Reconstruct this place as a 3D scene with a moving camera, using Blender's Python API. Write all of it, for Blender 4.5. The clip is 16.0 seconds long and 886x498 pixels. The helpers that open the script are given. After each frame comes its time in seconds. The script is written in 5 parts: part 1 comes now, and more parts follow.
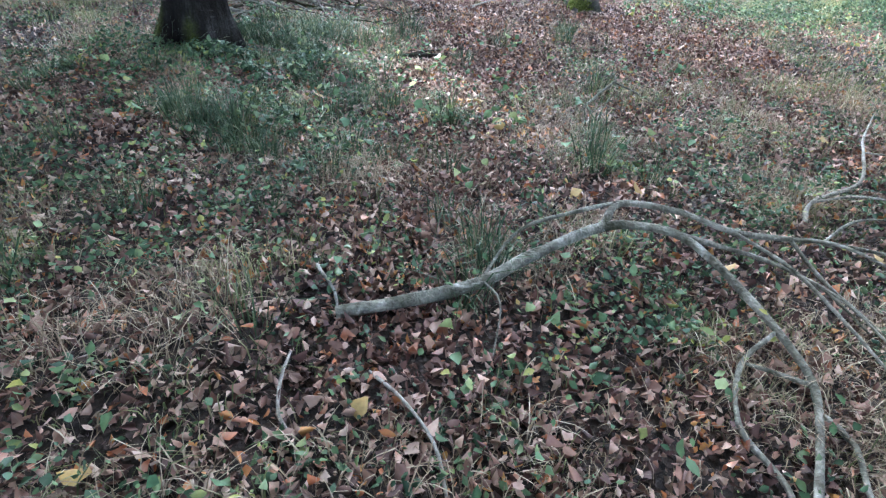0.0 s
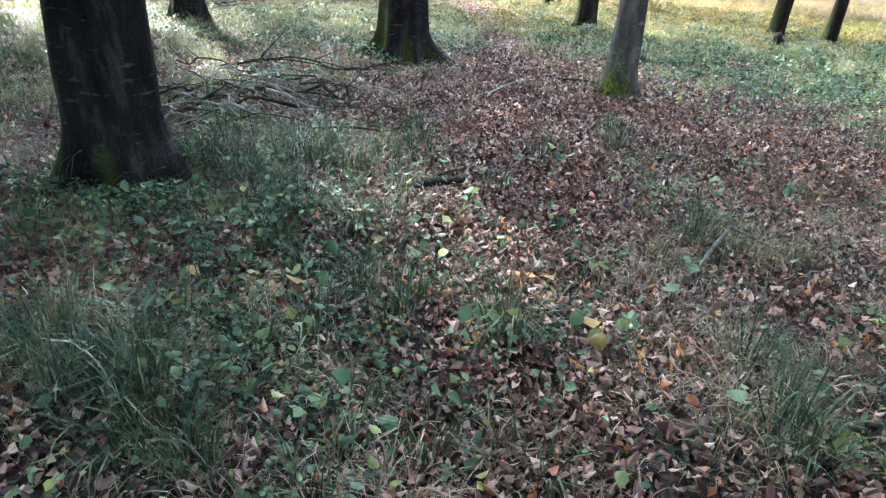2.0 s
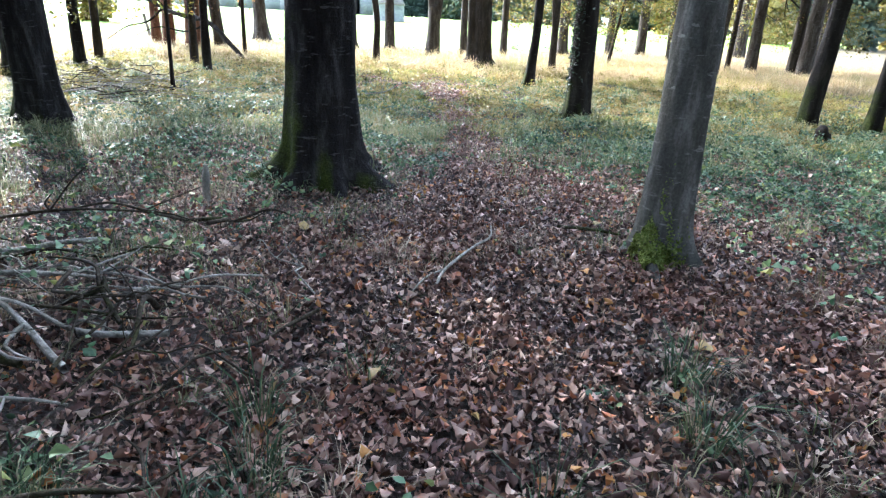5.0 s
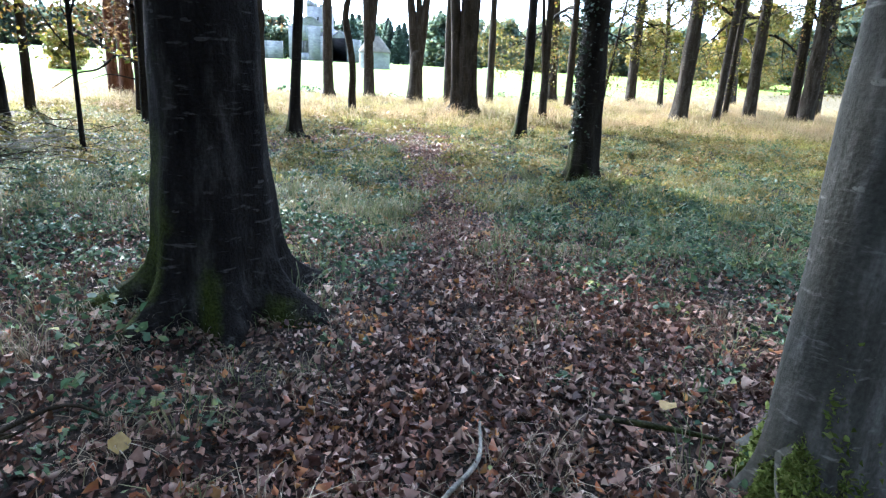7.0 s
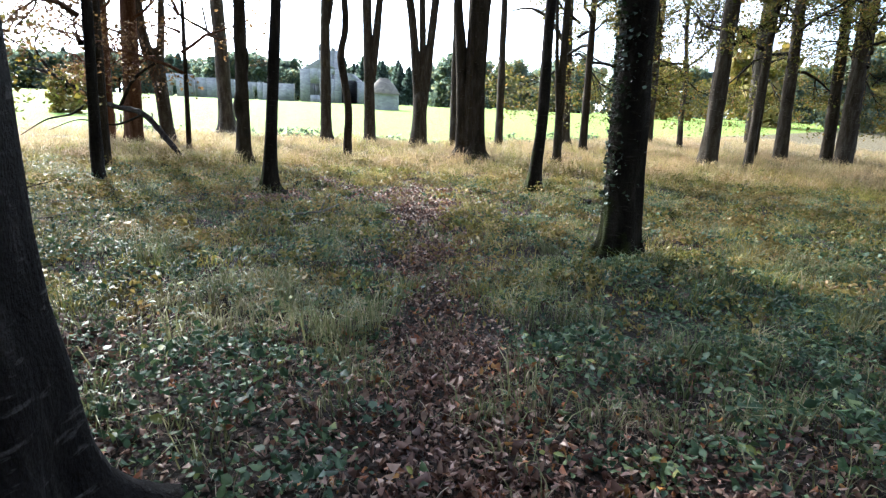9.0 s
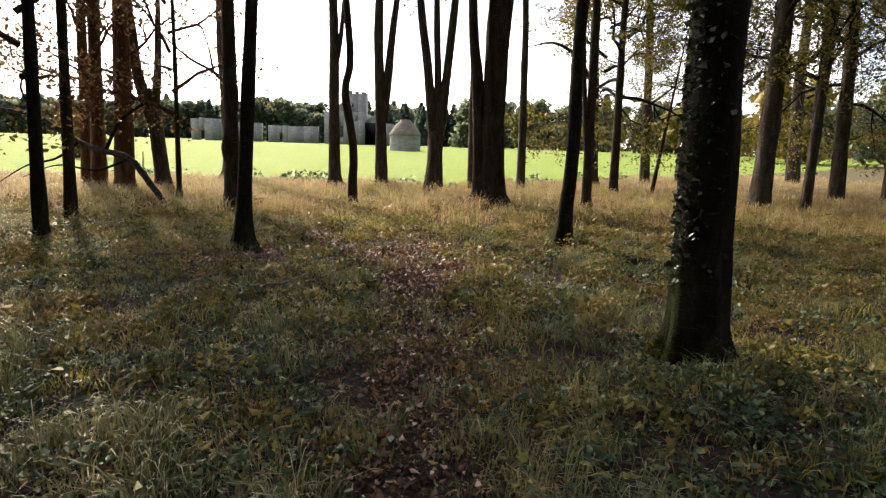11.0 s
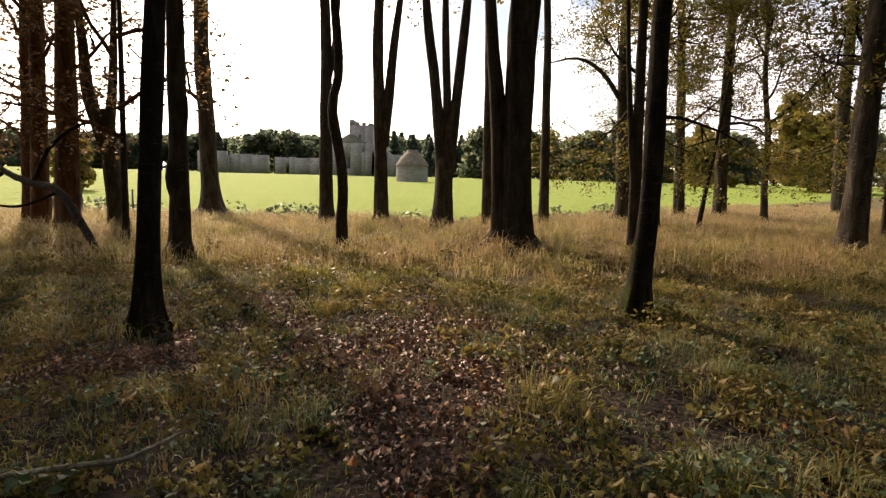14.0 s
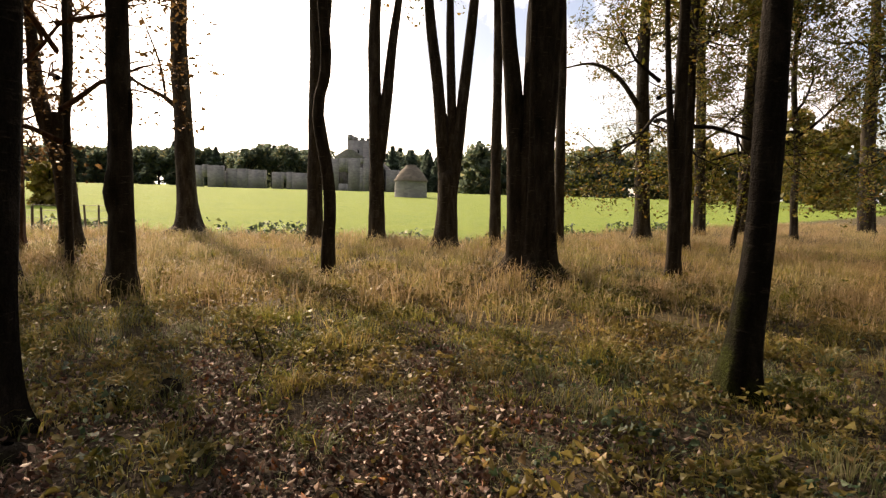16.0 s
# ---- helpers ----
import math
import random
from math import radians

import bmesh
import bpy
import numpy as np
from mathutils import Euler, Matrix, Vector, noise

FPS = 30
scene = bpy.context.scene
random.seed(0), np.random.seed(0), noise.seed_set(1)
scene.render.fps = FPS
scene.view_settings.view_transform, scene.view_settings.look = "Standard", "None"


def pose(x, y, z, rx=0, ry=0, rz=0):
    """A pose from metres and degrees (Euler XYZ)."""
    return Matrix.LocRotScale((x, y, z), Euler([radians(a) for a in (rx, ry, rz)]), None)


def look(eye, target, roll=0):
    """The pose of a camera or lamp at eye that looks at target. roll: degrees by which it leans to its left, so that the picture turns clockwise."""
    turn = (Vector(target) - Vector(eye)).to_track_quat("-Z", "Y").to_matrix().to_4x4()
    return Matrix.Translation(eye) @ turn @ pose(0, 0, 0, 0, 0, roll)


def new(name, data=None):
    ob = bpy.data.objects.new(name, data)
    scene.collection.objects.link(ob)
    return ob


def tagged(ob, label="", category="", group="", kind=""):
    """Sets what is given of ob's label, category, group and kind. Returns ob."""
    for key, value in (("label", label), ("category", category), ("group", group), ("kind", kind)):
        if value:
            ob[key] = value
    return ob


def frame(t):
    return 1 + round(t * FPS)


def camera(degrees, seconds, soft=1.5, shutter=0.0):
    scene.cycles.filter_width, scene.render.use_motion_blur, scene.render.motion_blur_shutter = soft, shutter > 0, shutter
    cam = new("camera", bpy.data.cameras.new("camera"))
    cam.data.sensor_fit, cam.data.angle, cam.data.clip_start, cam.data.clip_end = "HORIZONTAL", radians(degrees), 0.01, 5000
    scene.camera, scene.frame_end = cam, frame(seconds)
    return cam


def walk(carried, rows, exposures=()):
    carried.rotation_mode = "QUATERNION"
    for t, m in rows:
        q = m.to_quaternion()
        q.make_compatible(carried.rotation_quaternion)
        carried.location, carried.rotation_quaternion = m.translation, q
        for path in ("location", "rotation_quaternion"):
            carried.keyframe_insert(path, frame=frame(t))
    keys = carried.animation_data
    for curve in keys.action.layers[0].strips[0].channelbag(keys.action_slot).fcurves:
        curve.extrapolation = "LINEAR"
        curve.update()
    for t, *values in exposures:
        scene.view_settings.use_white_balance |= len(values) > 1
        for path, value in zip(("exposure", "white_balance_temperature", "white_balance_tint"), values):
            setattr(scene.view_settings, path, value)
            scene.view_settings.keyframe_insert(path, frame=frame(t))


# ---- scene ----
cam = camera(77.0, 16.0, 1.3)
PATH = [
    (0, (0.231, 0.027, 1.526), (0.183, 1.686, 0.409), 4.5),
    (0.5, (0.137, 0.448, 1.502), (0.082, 2.129, 0.421), 4.1),
    (1, (-0.014, 0.911, 1.539), (-0.058, 2.614, 0.491), 4.0),
    (1.5, (-0.109, 1.392, 1.535), (-0.13, 3.119, 0.526), 3.9),
    (2, (-0.229, 1.909, 1.516), (-0.233, 3.659, 0.547), 3.7),
    (2.5, (-0.243, 2.363, 1.542), (-0.239, 4.132, 0.61), 3.6),
    (3, (-0.127, 2.91, 1.554), (-0.115, 4.698, 0.659), 3.4),
    (3.5, (-0.08, 3.419, 1.527), (-0.065, 5.226, 0.671), 3.3),
    (4, (-0.025, 3.947, 1.538), (-0.006, 5.768, 0.712), 3.3),
    (6.5, (0.206, 6.515, 1.504), (0.28, 8.4, 0.839), 3.1),
    (7, (0.259, 7.01, 1.491), (0.334, 8.908, 0.865), 3.0),
    (7.5, (0.337, 7.476, 1.512), (0.411, 9.385, 0.919), 2.9),
    (8, (0.363, 7.965, 1.496), (0.426, 9.883, 0.934), 2.8),
    (8.5, (0.406, 8.409, 1.498), (0.458, 10.336, 0.964), 2.6),
    (9, (0.464, 8.889, 1.527), (0.496, 10.826, 1.028), 2.5),
    (11.5, (0.699, 11.228, 1.492), (0.63, 13.197, 1.151), 1.7),
    (12, (0.627, 11.764, 1.467), (0.553, 13.737, 1.147), 1.7),
    (12.5, (0.594, 12.248, 1.462), (0.512, 14.224, 1.161), 1.6),
    (13, (0.596, 12.777, 1.458), (0.513, 14.754, 1.169), 1.5),
    (13.5, (0.559, 13.21, 1.423), (0.473, 15.189, 1.148), 1.5),
    (14, (0.504, 13.653, 1.444), (0.414, 15.634, 1.184), 1.4),
    (14.5, (0.484, 14.089, 1.456), (0.397, 16.072, 1.209), 1.6),
    (15, (0.434, 14.551, 1.416), (0.35, 16.536, 1.187), 1.6),
    (15.5, (0.357, 14.996, 1.429), (0.272, 16.982, 1.211), 1.6),
    (16, (0.28, 15.492, 1.436), (0.195, 17.48, 1.231), 1.6),
]
EXPOSURES = [(0.0, 4.0, 5200, 11), (1.5, 3.85, 5200, 10), (2.5, 3.5, 5150, 10), (4.0, 3.4, 5100, 12), (7.0, 2.8, 4850, 10), (9.0, 2.1, 5250, 10), (10.3, 1.4, 6300, 14), (11.5, 0.95, 6900, 17), (13.0, 0.75, 7500, 19), (16.0, 0.55, 7800, 21)]
walk(cam, [(t, look(eye, target, roll)) for t, eye, target, roll in PATH], EXPOSURES)

# ---- light: low autumn sun ahead and to the left, broken bright cloud ----
SUN_TURN, SUN_HEIGHT = 36.0, 30.0
world = bpy.data.worlds.new("sky")
scene.world = world
world.use_nodes = True
wn, wl = world.node_tree.nodes, world.node_tree.links
sky = wn.new("ShaderNodeTexSky")
sky.sky_type, sky.sun_disc = "NISHITA", False
sky.sun_elevation, sky.sun_rotation = radians(SUN_HEIGHT), radians(-SUN_TURN)
coord = wn.new("ShaderNodeTexCoord")
cloud_noise = wn.new("ShaderNodeTexNoise")
cloud_noise.inputs["Scale"].default_value = 2.6
cloud_noise.inputs["Detail"].default_value = 7
cloud_noise.inputs["Roughness"].default_value = 0.6
cloud_ramp = wn.new("ShaderNodeValToRGB")
cloud_ramp.color_ramp.elements[0].position = 0.41
cloud_ramp.color_ramp.elements[1].position = 0.55
cloud_mix = wn.new("ShaderNodeMix")
cloud_mix.data_type = "RGBA"
sun_way = Vector((-math.sin(radians(SUN_TURN)), math.cos(radians(SUN_TURN)), math.tan(radians(SUN_HEIGHT)))).normalized()
toward = wn.new("ShaderNodeVectorMath")
toward.operation = "DOT_PRODUCT"
toward.inputs[1].default_value = sun_way
cloud_glow = wn.new("ShaderNodeValToRGB")
cloud_glow.color_ramp.elements[0].position, cloud_glow.color_ramp.elements[0].color = 0.25, (0.06, 0.064, 0.072, 1)
cloud_glow.color_ramp.elements[1].position, cloud_glow.color_ramp.elements[1].color = 1.0, (1.0, 0.97, 0.92, 1)
mid_glow = cloud_glow.color_ramp.elements.new(0.78)
mid_glow.color = (0.27, 0.28, 0.30, 1)
half = wn.new("ShaderNodeMath")
half.operation = "MULTIPLY_ADD"
half.inputs[1].default_value, half.inputs[2].default_value = 0.5, 0.5
scale_up = wn.new("ShaderNodeVectorMath")
scale_up.operation = "SCALE"
scale_up.inputs["Scale"].default_value = 34.0
wl.new(coord.outputs["Generated"], toward.inputs[0])
wl.new(toward.outputs["Value"], half.inputs[0])
wl.new(half.outputs[0], cloud_glow.inputs["Fac"])
wl.new(cloud_glow.outputs["Color"], scale_up.inputs[0])
wl.new(scale_up.outputs[0], cloud_mix.inputs["B"])
wl.new(coord.outputs["Generated"], cloud_noise.inputs["Vector"])
wl.new(cloud_noise.outputs["Fac"], cloud_ramp.inputs["Fac"])
wl.new(cloud_ramp.outputs["Color"], cloud_mix.inputs["Factor"])
wl.new(sky.outputs["Color"], cloud_mix.inputs["A"])
wl.new(cloud_mix.outputs["Result"], wn["Background"].inputs["Color"])
wn["Background"].inputs["Strength"].default_value = 0.115
sun_data = bpy.data.lights.new("sun", "SUN")
sun_data.energy, sun_data.angle, sun_data.color = 4.8, radians(2.4), (1.0, 0.86, 0.66)
sun = new("sun", sun_data)
sx, sy = -math.sin(radians(SUN_TURN)), math.cos(radians(SUN_TURN))
sz = math.tan(radians(SUN_HEIGHT))
sun.matrix_world = look((sx * 60, sy * 60, sz * 60), (0, 0, 0))


# ---- materials ----
def material(name, rough=0.8):
    m = bpy.data.materials.new(name)
    m.use_nodes = True
    b = m.node_tree.nodes["Principled BSDF"]
    b.inputs["Roughness"].default_value = rough
    b.inputs["Specular IOR Level"].default_value = 0.25
    return m, m.node_tree.nodes, m.node_tree.links, b


def noise_node(n, l, scale, detail=4, vector=None, rough=0.55):
    t = n.new("ShaderNodeTexNoise")
    t.inputs["Scale"].default_value = scale
    t.inputs["Detail"].default_value = detail
    t.inputs["Roughness"].default_value = rough
    if vector is not None:
        l.new(vector, t.inputs["Vector"])
    return t.outputs["Fac"]


def ramp(n, l, fac, *stops):
    r = n.new("ShaderNodeValToRGB")
    e = r.color_ramp.elements
    while len(e) < len(stops):
        e.new(0.5)
    for el, (p, c) in zip(e, stops):
        el.position, el.color = p, (*c, 1)
    l.new(fac, r.inputs["Fac"])
    return r.outputs["Color"]


def mix(n, l, fac, a, b, blend="MIX"):
    m = n.new("ShaderNodeMix")
    m.data_type, m.blend_type = "RGBA", blend
    for sock, v in (("Factor", fac), ("A", a), ("B", b)):
        if isinstance(v, (int, float)):
            m.inputs[sock].default_value = v
        elif isinstance(v, tuple):
            m.inputs[sock].default_value = (*v, 1)
        else:
            l.new(v, m.inputs[sock])
    return m.outputs["Result"]


def math_node(n, l, op, a, b=0.0, clamp=False):
    m = n.new("ShaderNodeMath")
    m.operation, m.use_clamp = op, clamp
    for i, v in enumerate((a, b)):
        if isinstance(v, (int, float)):
            m.inputs[i].default_value = v
        else:
            l.new(v, m.inputs[i])
    return m.outputs[0]


def bump(n, l, b, height, strength=0.4, distance=0.02):
    k = n.new("ShaderNodeBump")
    k.inputs["Strength"].default_value = strength
    k.inputs["Distance"].default_value = distance
    l.new(height, k.inputs["Height"])
    l.new(k.outputs["Normal"], b.inputs["Normal"])


def bark_material(name, dark, mid, pale, moss_amount, moss_top, relief=0.75, side_moss=0.0):
    m, n, l, b = material(name, 0.9)
    b.inputs["Specular IOR Level"].default_value = 0.08
    g = n.new("ShaderNodeNewGeometry")
    tc = n.new("ShaderNodeTexCoord")
    pos = tc.outputs["Object"]
    mp = n.new("ShaderNodeMapping")
    mp.inputs["Scale"].default_value = (1, 1, 0.22)
    l.new(pos, mp.inputs["Vector"])
    streak = noise_node(n, l, 9, 6, mp.outputs["Vector"], 0.65)
    mp2 = n.new("ShaderNodeMapping")
    mp2.inputs["Scale"].default_value = (1, 1, 4.5)
    l.new(pos, mp2.inputs["Vector"])
    rings = noise_node(n, l, 7, 4, mp2.outputs["Vector"], 0.6)
    fine = noise_node(n, l, 60, 5, pos)
    col = ramp(n, l, streak, (0.32, dark), (0.52, mid), (0.74, pale))
    col = mix(n, l, ramp(n, l, rings, (0.60, (0, 0, 0)), (0.70, (1, 1, 1))), col, pale)
    col = mix(n, l, 0.55, col, ramp(n, l, fine, (0.3, (0.25, 0.25, 0.25)), (0.7, (1, 1, 1))), "MULTIPLY")
    sep = n.new("ShaderNodeSeparateXYZ")
    l.new(pos, sep.inputs[0])
    patch = noise_node(n, l, 3.2, 6, pos, 0.65)
    h = math_node(n, l, "MULTIPLY", sep.outputs["Z"], 1.0 / moss_top)
    fac = math_node(n, l, "SUBTRACT", math_node(n, l, "MULTIPLY", patch, 2.0 + moss_amount), math_node(n, l, "ADD", h, 0.98))
    nrm = n.new("ShaderNodeSeparateXYZ")
    l.new(g.outputs["Normal"], nrm.inputs[0])
    side = math_node(n, l, "MULTIPLY", math_node(n, l, "ADD", math_node(n, l, "MULTIPLY", nrm.outputs["X"], -0.85), math_node(n, l, "MULTIPLY", nrm.outputs["Y"], -0.05)), side_moss)
    fac = math_node(n, l, "ADD", fac, side)
    fac = math_node(n, l, "MULTIPLY", fac, 1.6, True)
    mp3 = n.new("ShaderNodeMapping")
    mp3.inputs["Scale"].default_value = (5.0, 5.0, 15.0)
    l.new(pos, mp3.inputs["Vector"])
    scar = n.new("ShaderNodeTexVoronoi")
    scar.inputs["Scale"].default_value = 1.0
    l.new(mp3.outputs["Vector"], scar.inputs["Vector"])
    scarf = math_node(n, l, "MULTIPLY", math_node(n, l, "GREATER_THAN", 0.17, scar.outputs["Distance"]), math_node(n, l, "GREATER_THAN", patch, 0.57))
    col = mix(n, l, math_node(n, l, "MULTIPLY", scarf, 0.4), col, tuple(min(1.0, 1.5 * c) for c in pale))
    green = ramp(n, l, fine, (0.3, (0.014, 0.019, 0.003)), (0.7, (0.062, 0.078, 0.014)))
    col = mix(n, l, fac, col, green)
    l.new(col, b.inputs["Base Color"])
    height = math_node(n, l, "ADD", math_node(n, l, "MULTIPLY", streak, 1.2), math_node(n, l, "ADD", math_node(n, l, "MULTIPLY", rings, 0.35), math_node(n, l, "MULTIPLY", fine, 0.5)))
    bump(n, l, b, height, relief, 0.03)
    return m


# near trunks: bark colour taken almost to black to stand in for shade
bark_shaded = bark_material("shaded_beech_bark", (0.007, 0.006, 0.006), (0.018, 0.016, 0.015), (0.07, 0.066, 0.06), 0.2, 1.9, 0.75, 0.85)
bark_smooth = bark_material("smooth_beech_bark", (0.055, 0.054, 0.045), (0.10, 0.098, 0.084), (0.24, 0.235, 0.21), -0.1, 0.5, 0.3, 0.25)
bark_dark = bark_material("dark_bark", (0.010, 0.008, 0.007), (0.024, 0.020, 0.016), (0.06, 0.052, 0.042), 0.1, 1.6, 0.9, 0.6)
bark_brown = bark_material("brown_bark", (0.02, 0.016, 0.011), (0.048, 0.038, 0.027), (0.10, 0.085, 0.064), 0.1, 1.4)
# lit copy of the near beech bark, brighter light put into its colour
bark_lit = bark_material("sunlit_beech_bark", (0.03, 0.025, 0.018), (0.075, 0.062, 0.047), (0.16, 0.145, 0.12), 0.0, 1.2)
bark_red = bark_material("red_brown_bark", (0.05, 0.026, 0.015), (0.13, 0.066, 0.038), (0.22, 0.13, 0.08), -0.1, 2.0)
wood_dead = bark_material("dead_wood", (0.12, 0.11, 0.09), (0.27, 0.255, 0.22), (0.46, 0.44, 0.39), -0.4, 1.0)
wood_black = bark_material("rotten_wood", (0.012, 0.010, 0.008), (0.03, 0.025, 0.02), (0.06, 0.05, 0.04), -0.2, 1.0)


def leaf_material(name, stops, translucent=0.35, rough=0.55, patches=None, tuft=0.0, blotch=0.45, shine=0.3):
    """tuft: how far whole tufts, rather than single leaves, differ in colour."""
    m, n, l, b = material(name, rough)
    g = n.new("ShaderNodeNewGeometry")
    tc = n.new("ShaderNodeTexCoord")
    which = g.outputs["Random Per Island"]
    if tuft:
        clump = math_node(n, l, "MULTIPLY", math_node(n, l, "SUBTRACT", noise_node(n, l, 3.2, 3, tc.outputs["Object"], 0.7), 0.5), 3.4)
        both = math_node(n, l, "ADD", math_node(n, l, "MULTIPLY", clump, tuft), math_node(n, l, "MULTIPLY", math_node(n, l, "SUBTRACT", which, 0.5), 1.0 - 0.5 * tuft))
        which = math_node(n, l, "ADD", both, 0.5, True)
    col = ramp(n, l, which, *stops)
    vein = noise_node(n, l, 45, 3, tc.outputs["Object"])
    col = mix(n, l, 0.5, col, ramp(n, l, vein, (0.3, (0.45, 0.42, 0.40)), (0.65, (1, 1, 1))), "MULTIPLY")
    if patches:
        big = noise_node(n, l, 0.55, 4, tc.outputs["Object"])
        col = mix(n, l, ramp(n, l, big, (0.42, (0, 0, 0)), (0.6, (1, 1, 1))), col, mix(n, l, blotch, col, patches))
    l.new(col, b.inputs["Base Color"])
    b.inputs["Specular IOR Level"].default_value = shine
    if translucent:
        tr = n.new("ShaderNodeBsdfTranslucent")
        l.new(col, tr.inputs["Color"])
        ms = n.new("ShaderNodeMixShader")
        ms.inputs[0].default_value = translucent
        l.new(b.outputs[0], ms.inputs[1])
        l.new(tr.outputs[0], ms.inputs[2])
        l.new(ms.outputs[0], n["Material Output"].inputs["Surface"])
    return m


litter_mat = leaf_material("fallen_beech_leaf", ((0.0, (0.020, 0.011, 0.010)), (0.30, (0.075, 0.040, 0.034)), (0.58, (0.225, 0.138, 0.098)), (0.80, (0.52, 0.395, 0.315)), (0.90, (0.34, 0.115, 0.045)), (0.98, (0.46, 0.24, 0.06))), 0.10, 0.5, (0.20, 0.085, 0.055), tuft=0.2, blotch=0.35)
yellow_leaf_mat = leaf_material("yellow_leaf", ((0.0, (0.26, 0.10, 0.04)), (0.5, (0.34, 0.24, 0.06)), (1.0, (0.36, 0.26, 0.18))), 0.2, 0.45)
herb_mat = leaf_material("woodland_herb", ((0.0, (0.018, 0.045, 0.022)), (0.5, (0.055, 0.105, 0.048)), (0.85, (0.14, 0.20, 0.085)), (1.0, (0.30, 0.32, 0.08))), 0.3, 0.5, tuft=0.55, shine=0.35)
grass_green = leaf_material("green_grass", ((0.0, (0.035, 0.06, 0.02)), (0.40, (0.12, 0.165, 0.06)), (0.70, (0.24, 0.26, 0.12)), (1.0, (0.44, 0.38, 0.24))), 0.4, 0.45, (0.24, 0.215, 0.11), tuft=0.7)
grass_gold = leaf_material("golden_grass", ((0.0, (0.15, 0.155, 0.055)), (0.35, (0.31, 0.27, 0.11)), (0.7, (0.45, 0.355, 0.18)), (1.0, (0.56, 0.44, 0.27))), 0.5, 0.5, (0.42, 0.26, 0.16), tuft=0.6)
broad_mat = leaf_material("broad_herb_leaf", ((0.0, (0.06, 0.13, 0.06)), (0.6, (0.14, 0.23, 0.10)), (0.9, (0.26, 0.32, 0.12)), (1.0, (0.42, 0.40, 0.10))), 0.35, 0.5, shine=0.45)
sedge_mat = leaf_material("dark_sedge", ((0.0, (0.025, 0.055, 0.028)), (0.45, (0.042, 0.078, 0.034)), (0.8, (0.095, 0.13, 0.058)), (1.0, (0.24, 0.215, 0.12))), 0.3, 0.5, tuft=0.5)
grass_yellow = leaf_material("yellowing_grass", ((0.0, (0.11, 0.15, 0.025)), (0.4, (0.26, 0.28, 0.05)), (0.75, (0.42, 0.36, 0.08)), (1.0, (0.52, 0.40, 0.16))), 0.5, 0.5, (0.34, 0.22, 0.09), tuft=0.7)
weed_mat = leaf_material("yellowing_weed", ((0.0, (0.05, 0.065, 0.012)), (0.4, (0.17, 0.165, 0.035)), (0.75, (0.31, 0.265, 0.085)), (1.0, (0.43, 0.30, 0.14))), 0.45, 0.5, (0.22, 0.13, 0.05), tuft=0.6)
straw_mat = leaf_material("dry_straw", ((0.0, (0.12, 0.085, 0.05)), (0.5, (0.27, 0.21, 0.135)), (1.0, (0.46, 0.40, 0.29))), 0.2, 0.6, tuft=0.3)
crown_mat = leaf_material("autumn_beech_leaf", ((0.0, (0.07, 0.085, 0.015)), (0.45, (0.13, 0.135, 0.022)), (0.8, (0.21, 0.175, 0.03)), (1.0, (0.28, 0.15, 0.04))), 0.5, 0.45)
russet_mat = leaf_material("russet_beech_leaf", ((0.0, (0.10, 0.06, 0.02)), (0.5, (0.17, 0.10, 0.04)), (1.0, (0.25, 0.15, 0.06))), 0.5, 0.5)
ivy_mat = leaf_material("ivy_leaf", ((0.0, (0.012, 0.028, 0.010)), (0.6, (0.03, 0.06, 0.02)), (1.0, (0.08, 0.11, 0.05))), 0.08, 0.28, shine=0.5)
moss_mat = leaf_material("moss", ((0.0, (0.08, 0.11, 0.015)), (0.5, (0.16, 0.21, 0.035)), (1.0, (0.28, 0.32, 0.09))), 0.3, 0.8)
# far greens are lightened and blued, painting distance haze into the leaf colour
far_green = leaf_material("hazed_oak_leaf", ((0.0, (0.08, 0.115, 0.09)), (0.5, (0.14, 0.185, 0.13)), (0.85, (0.20, 0.235, 0.14)), (1.0, (0.27, 0.24, 0.11))), 0.75, 0.6)
far_conifer = leaf_material("hazed_conifer_needle", ((0.0, (0.07, 0.105, 0.085)), (1.0, (0.13, 0.18, 0.13))), 0.75, 0.6)
far_yellow = leaf_material("far_yellow_leaf", ((0.0, (0.12, 0.11, 0.025)), (0.5, (0.24, 0.20, 0.04)), (1.0, (0.33, 0.23, 0.06))), 0.35, 0.6)


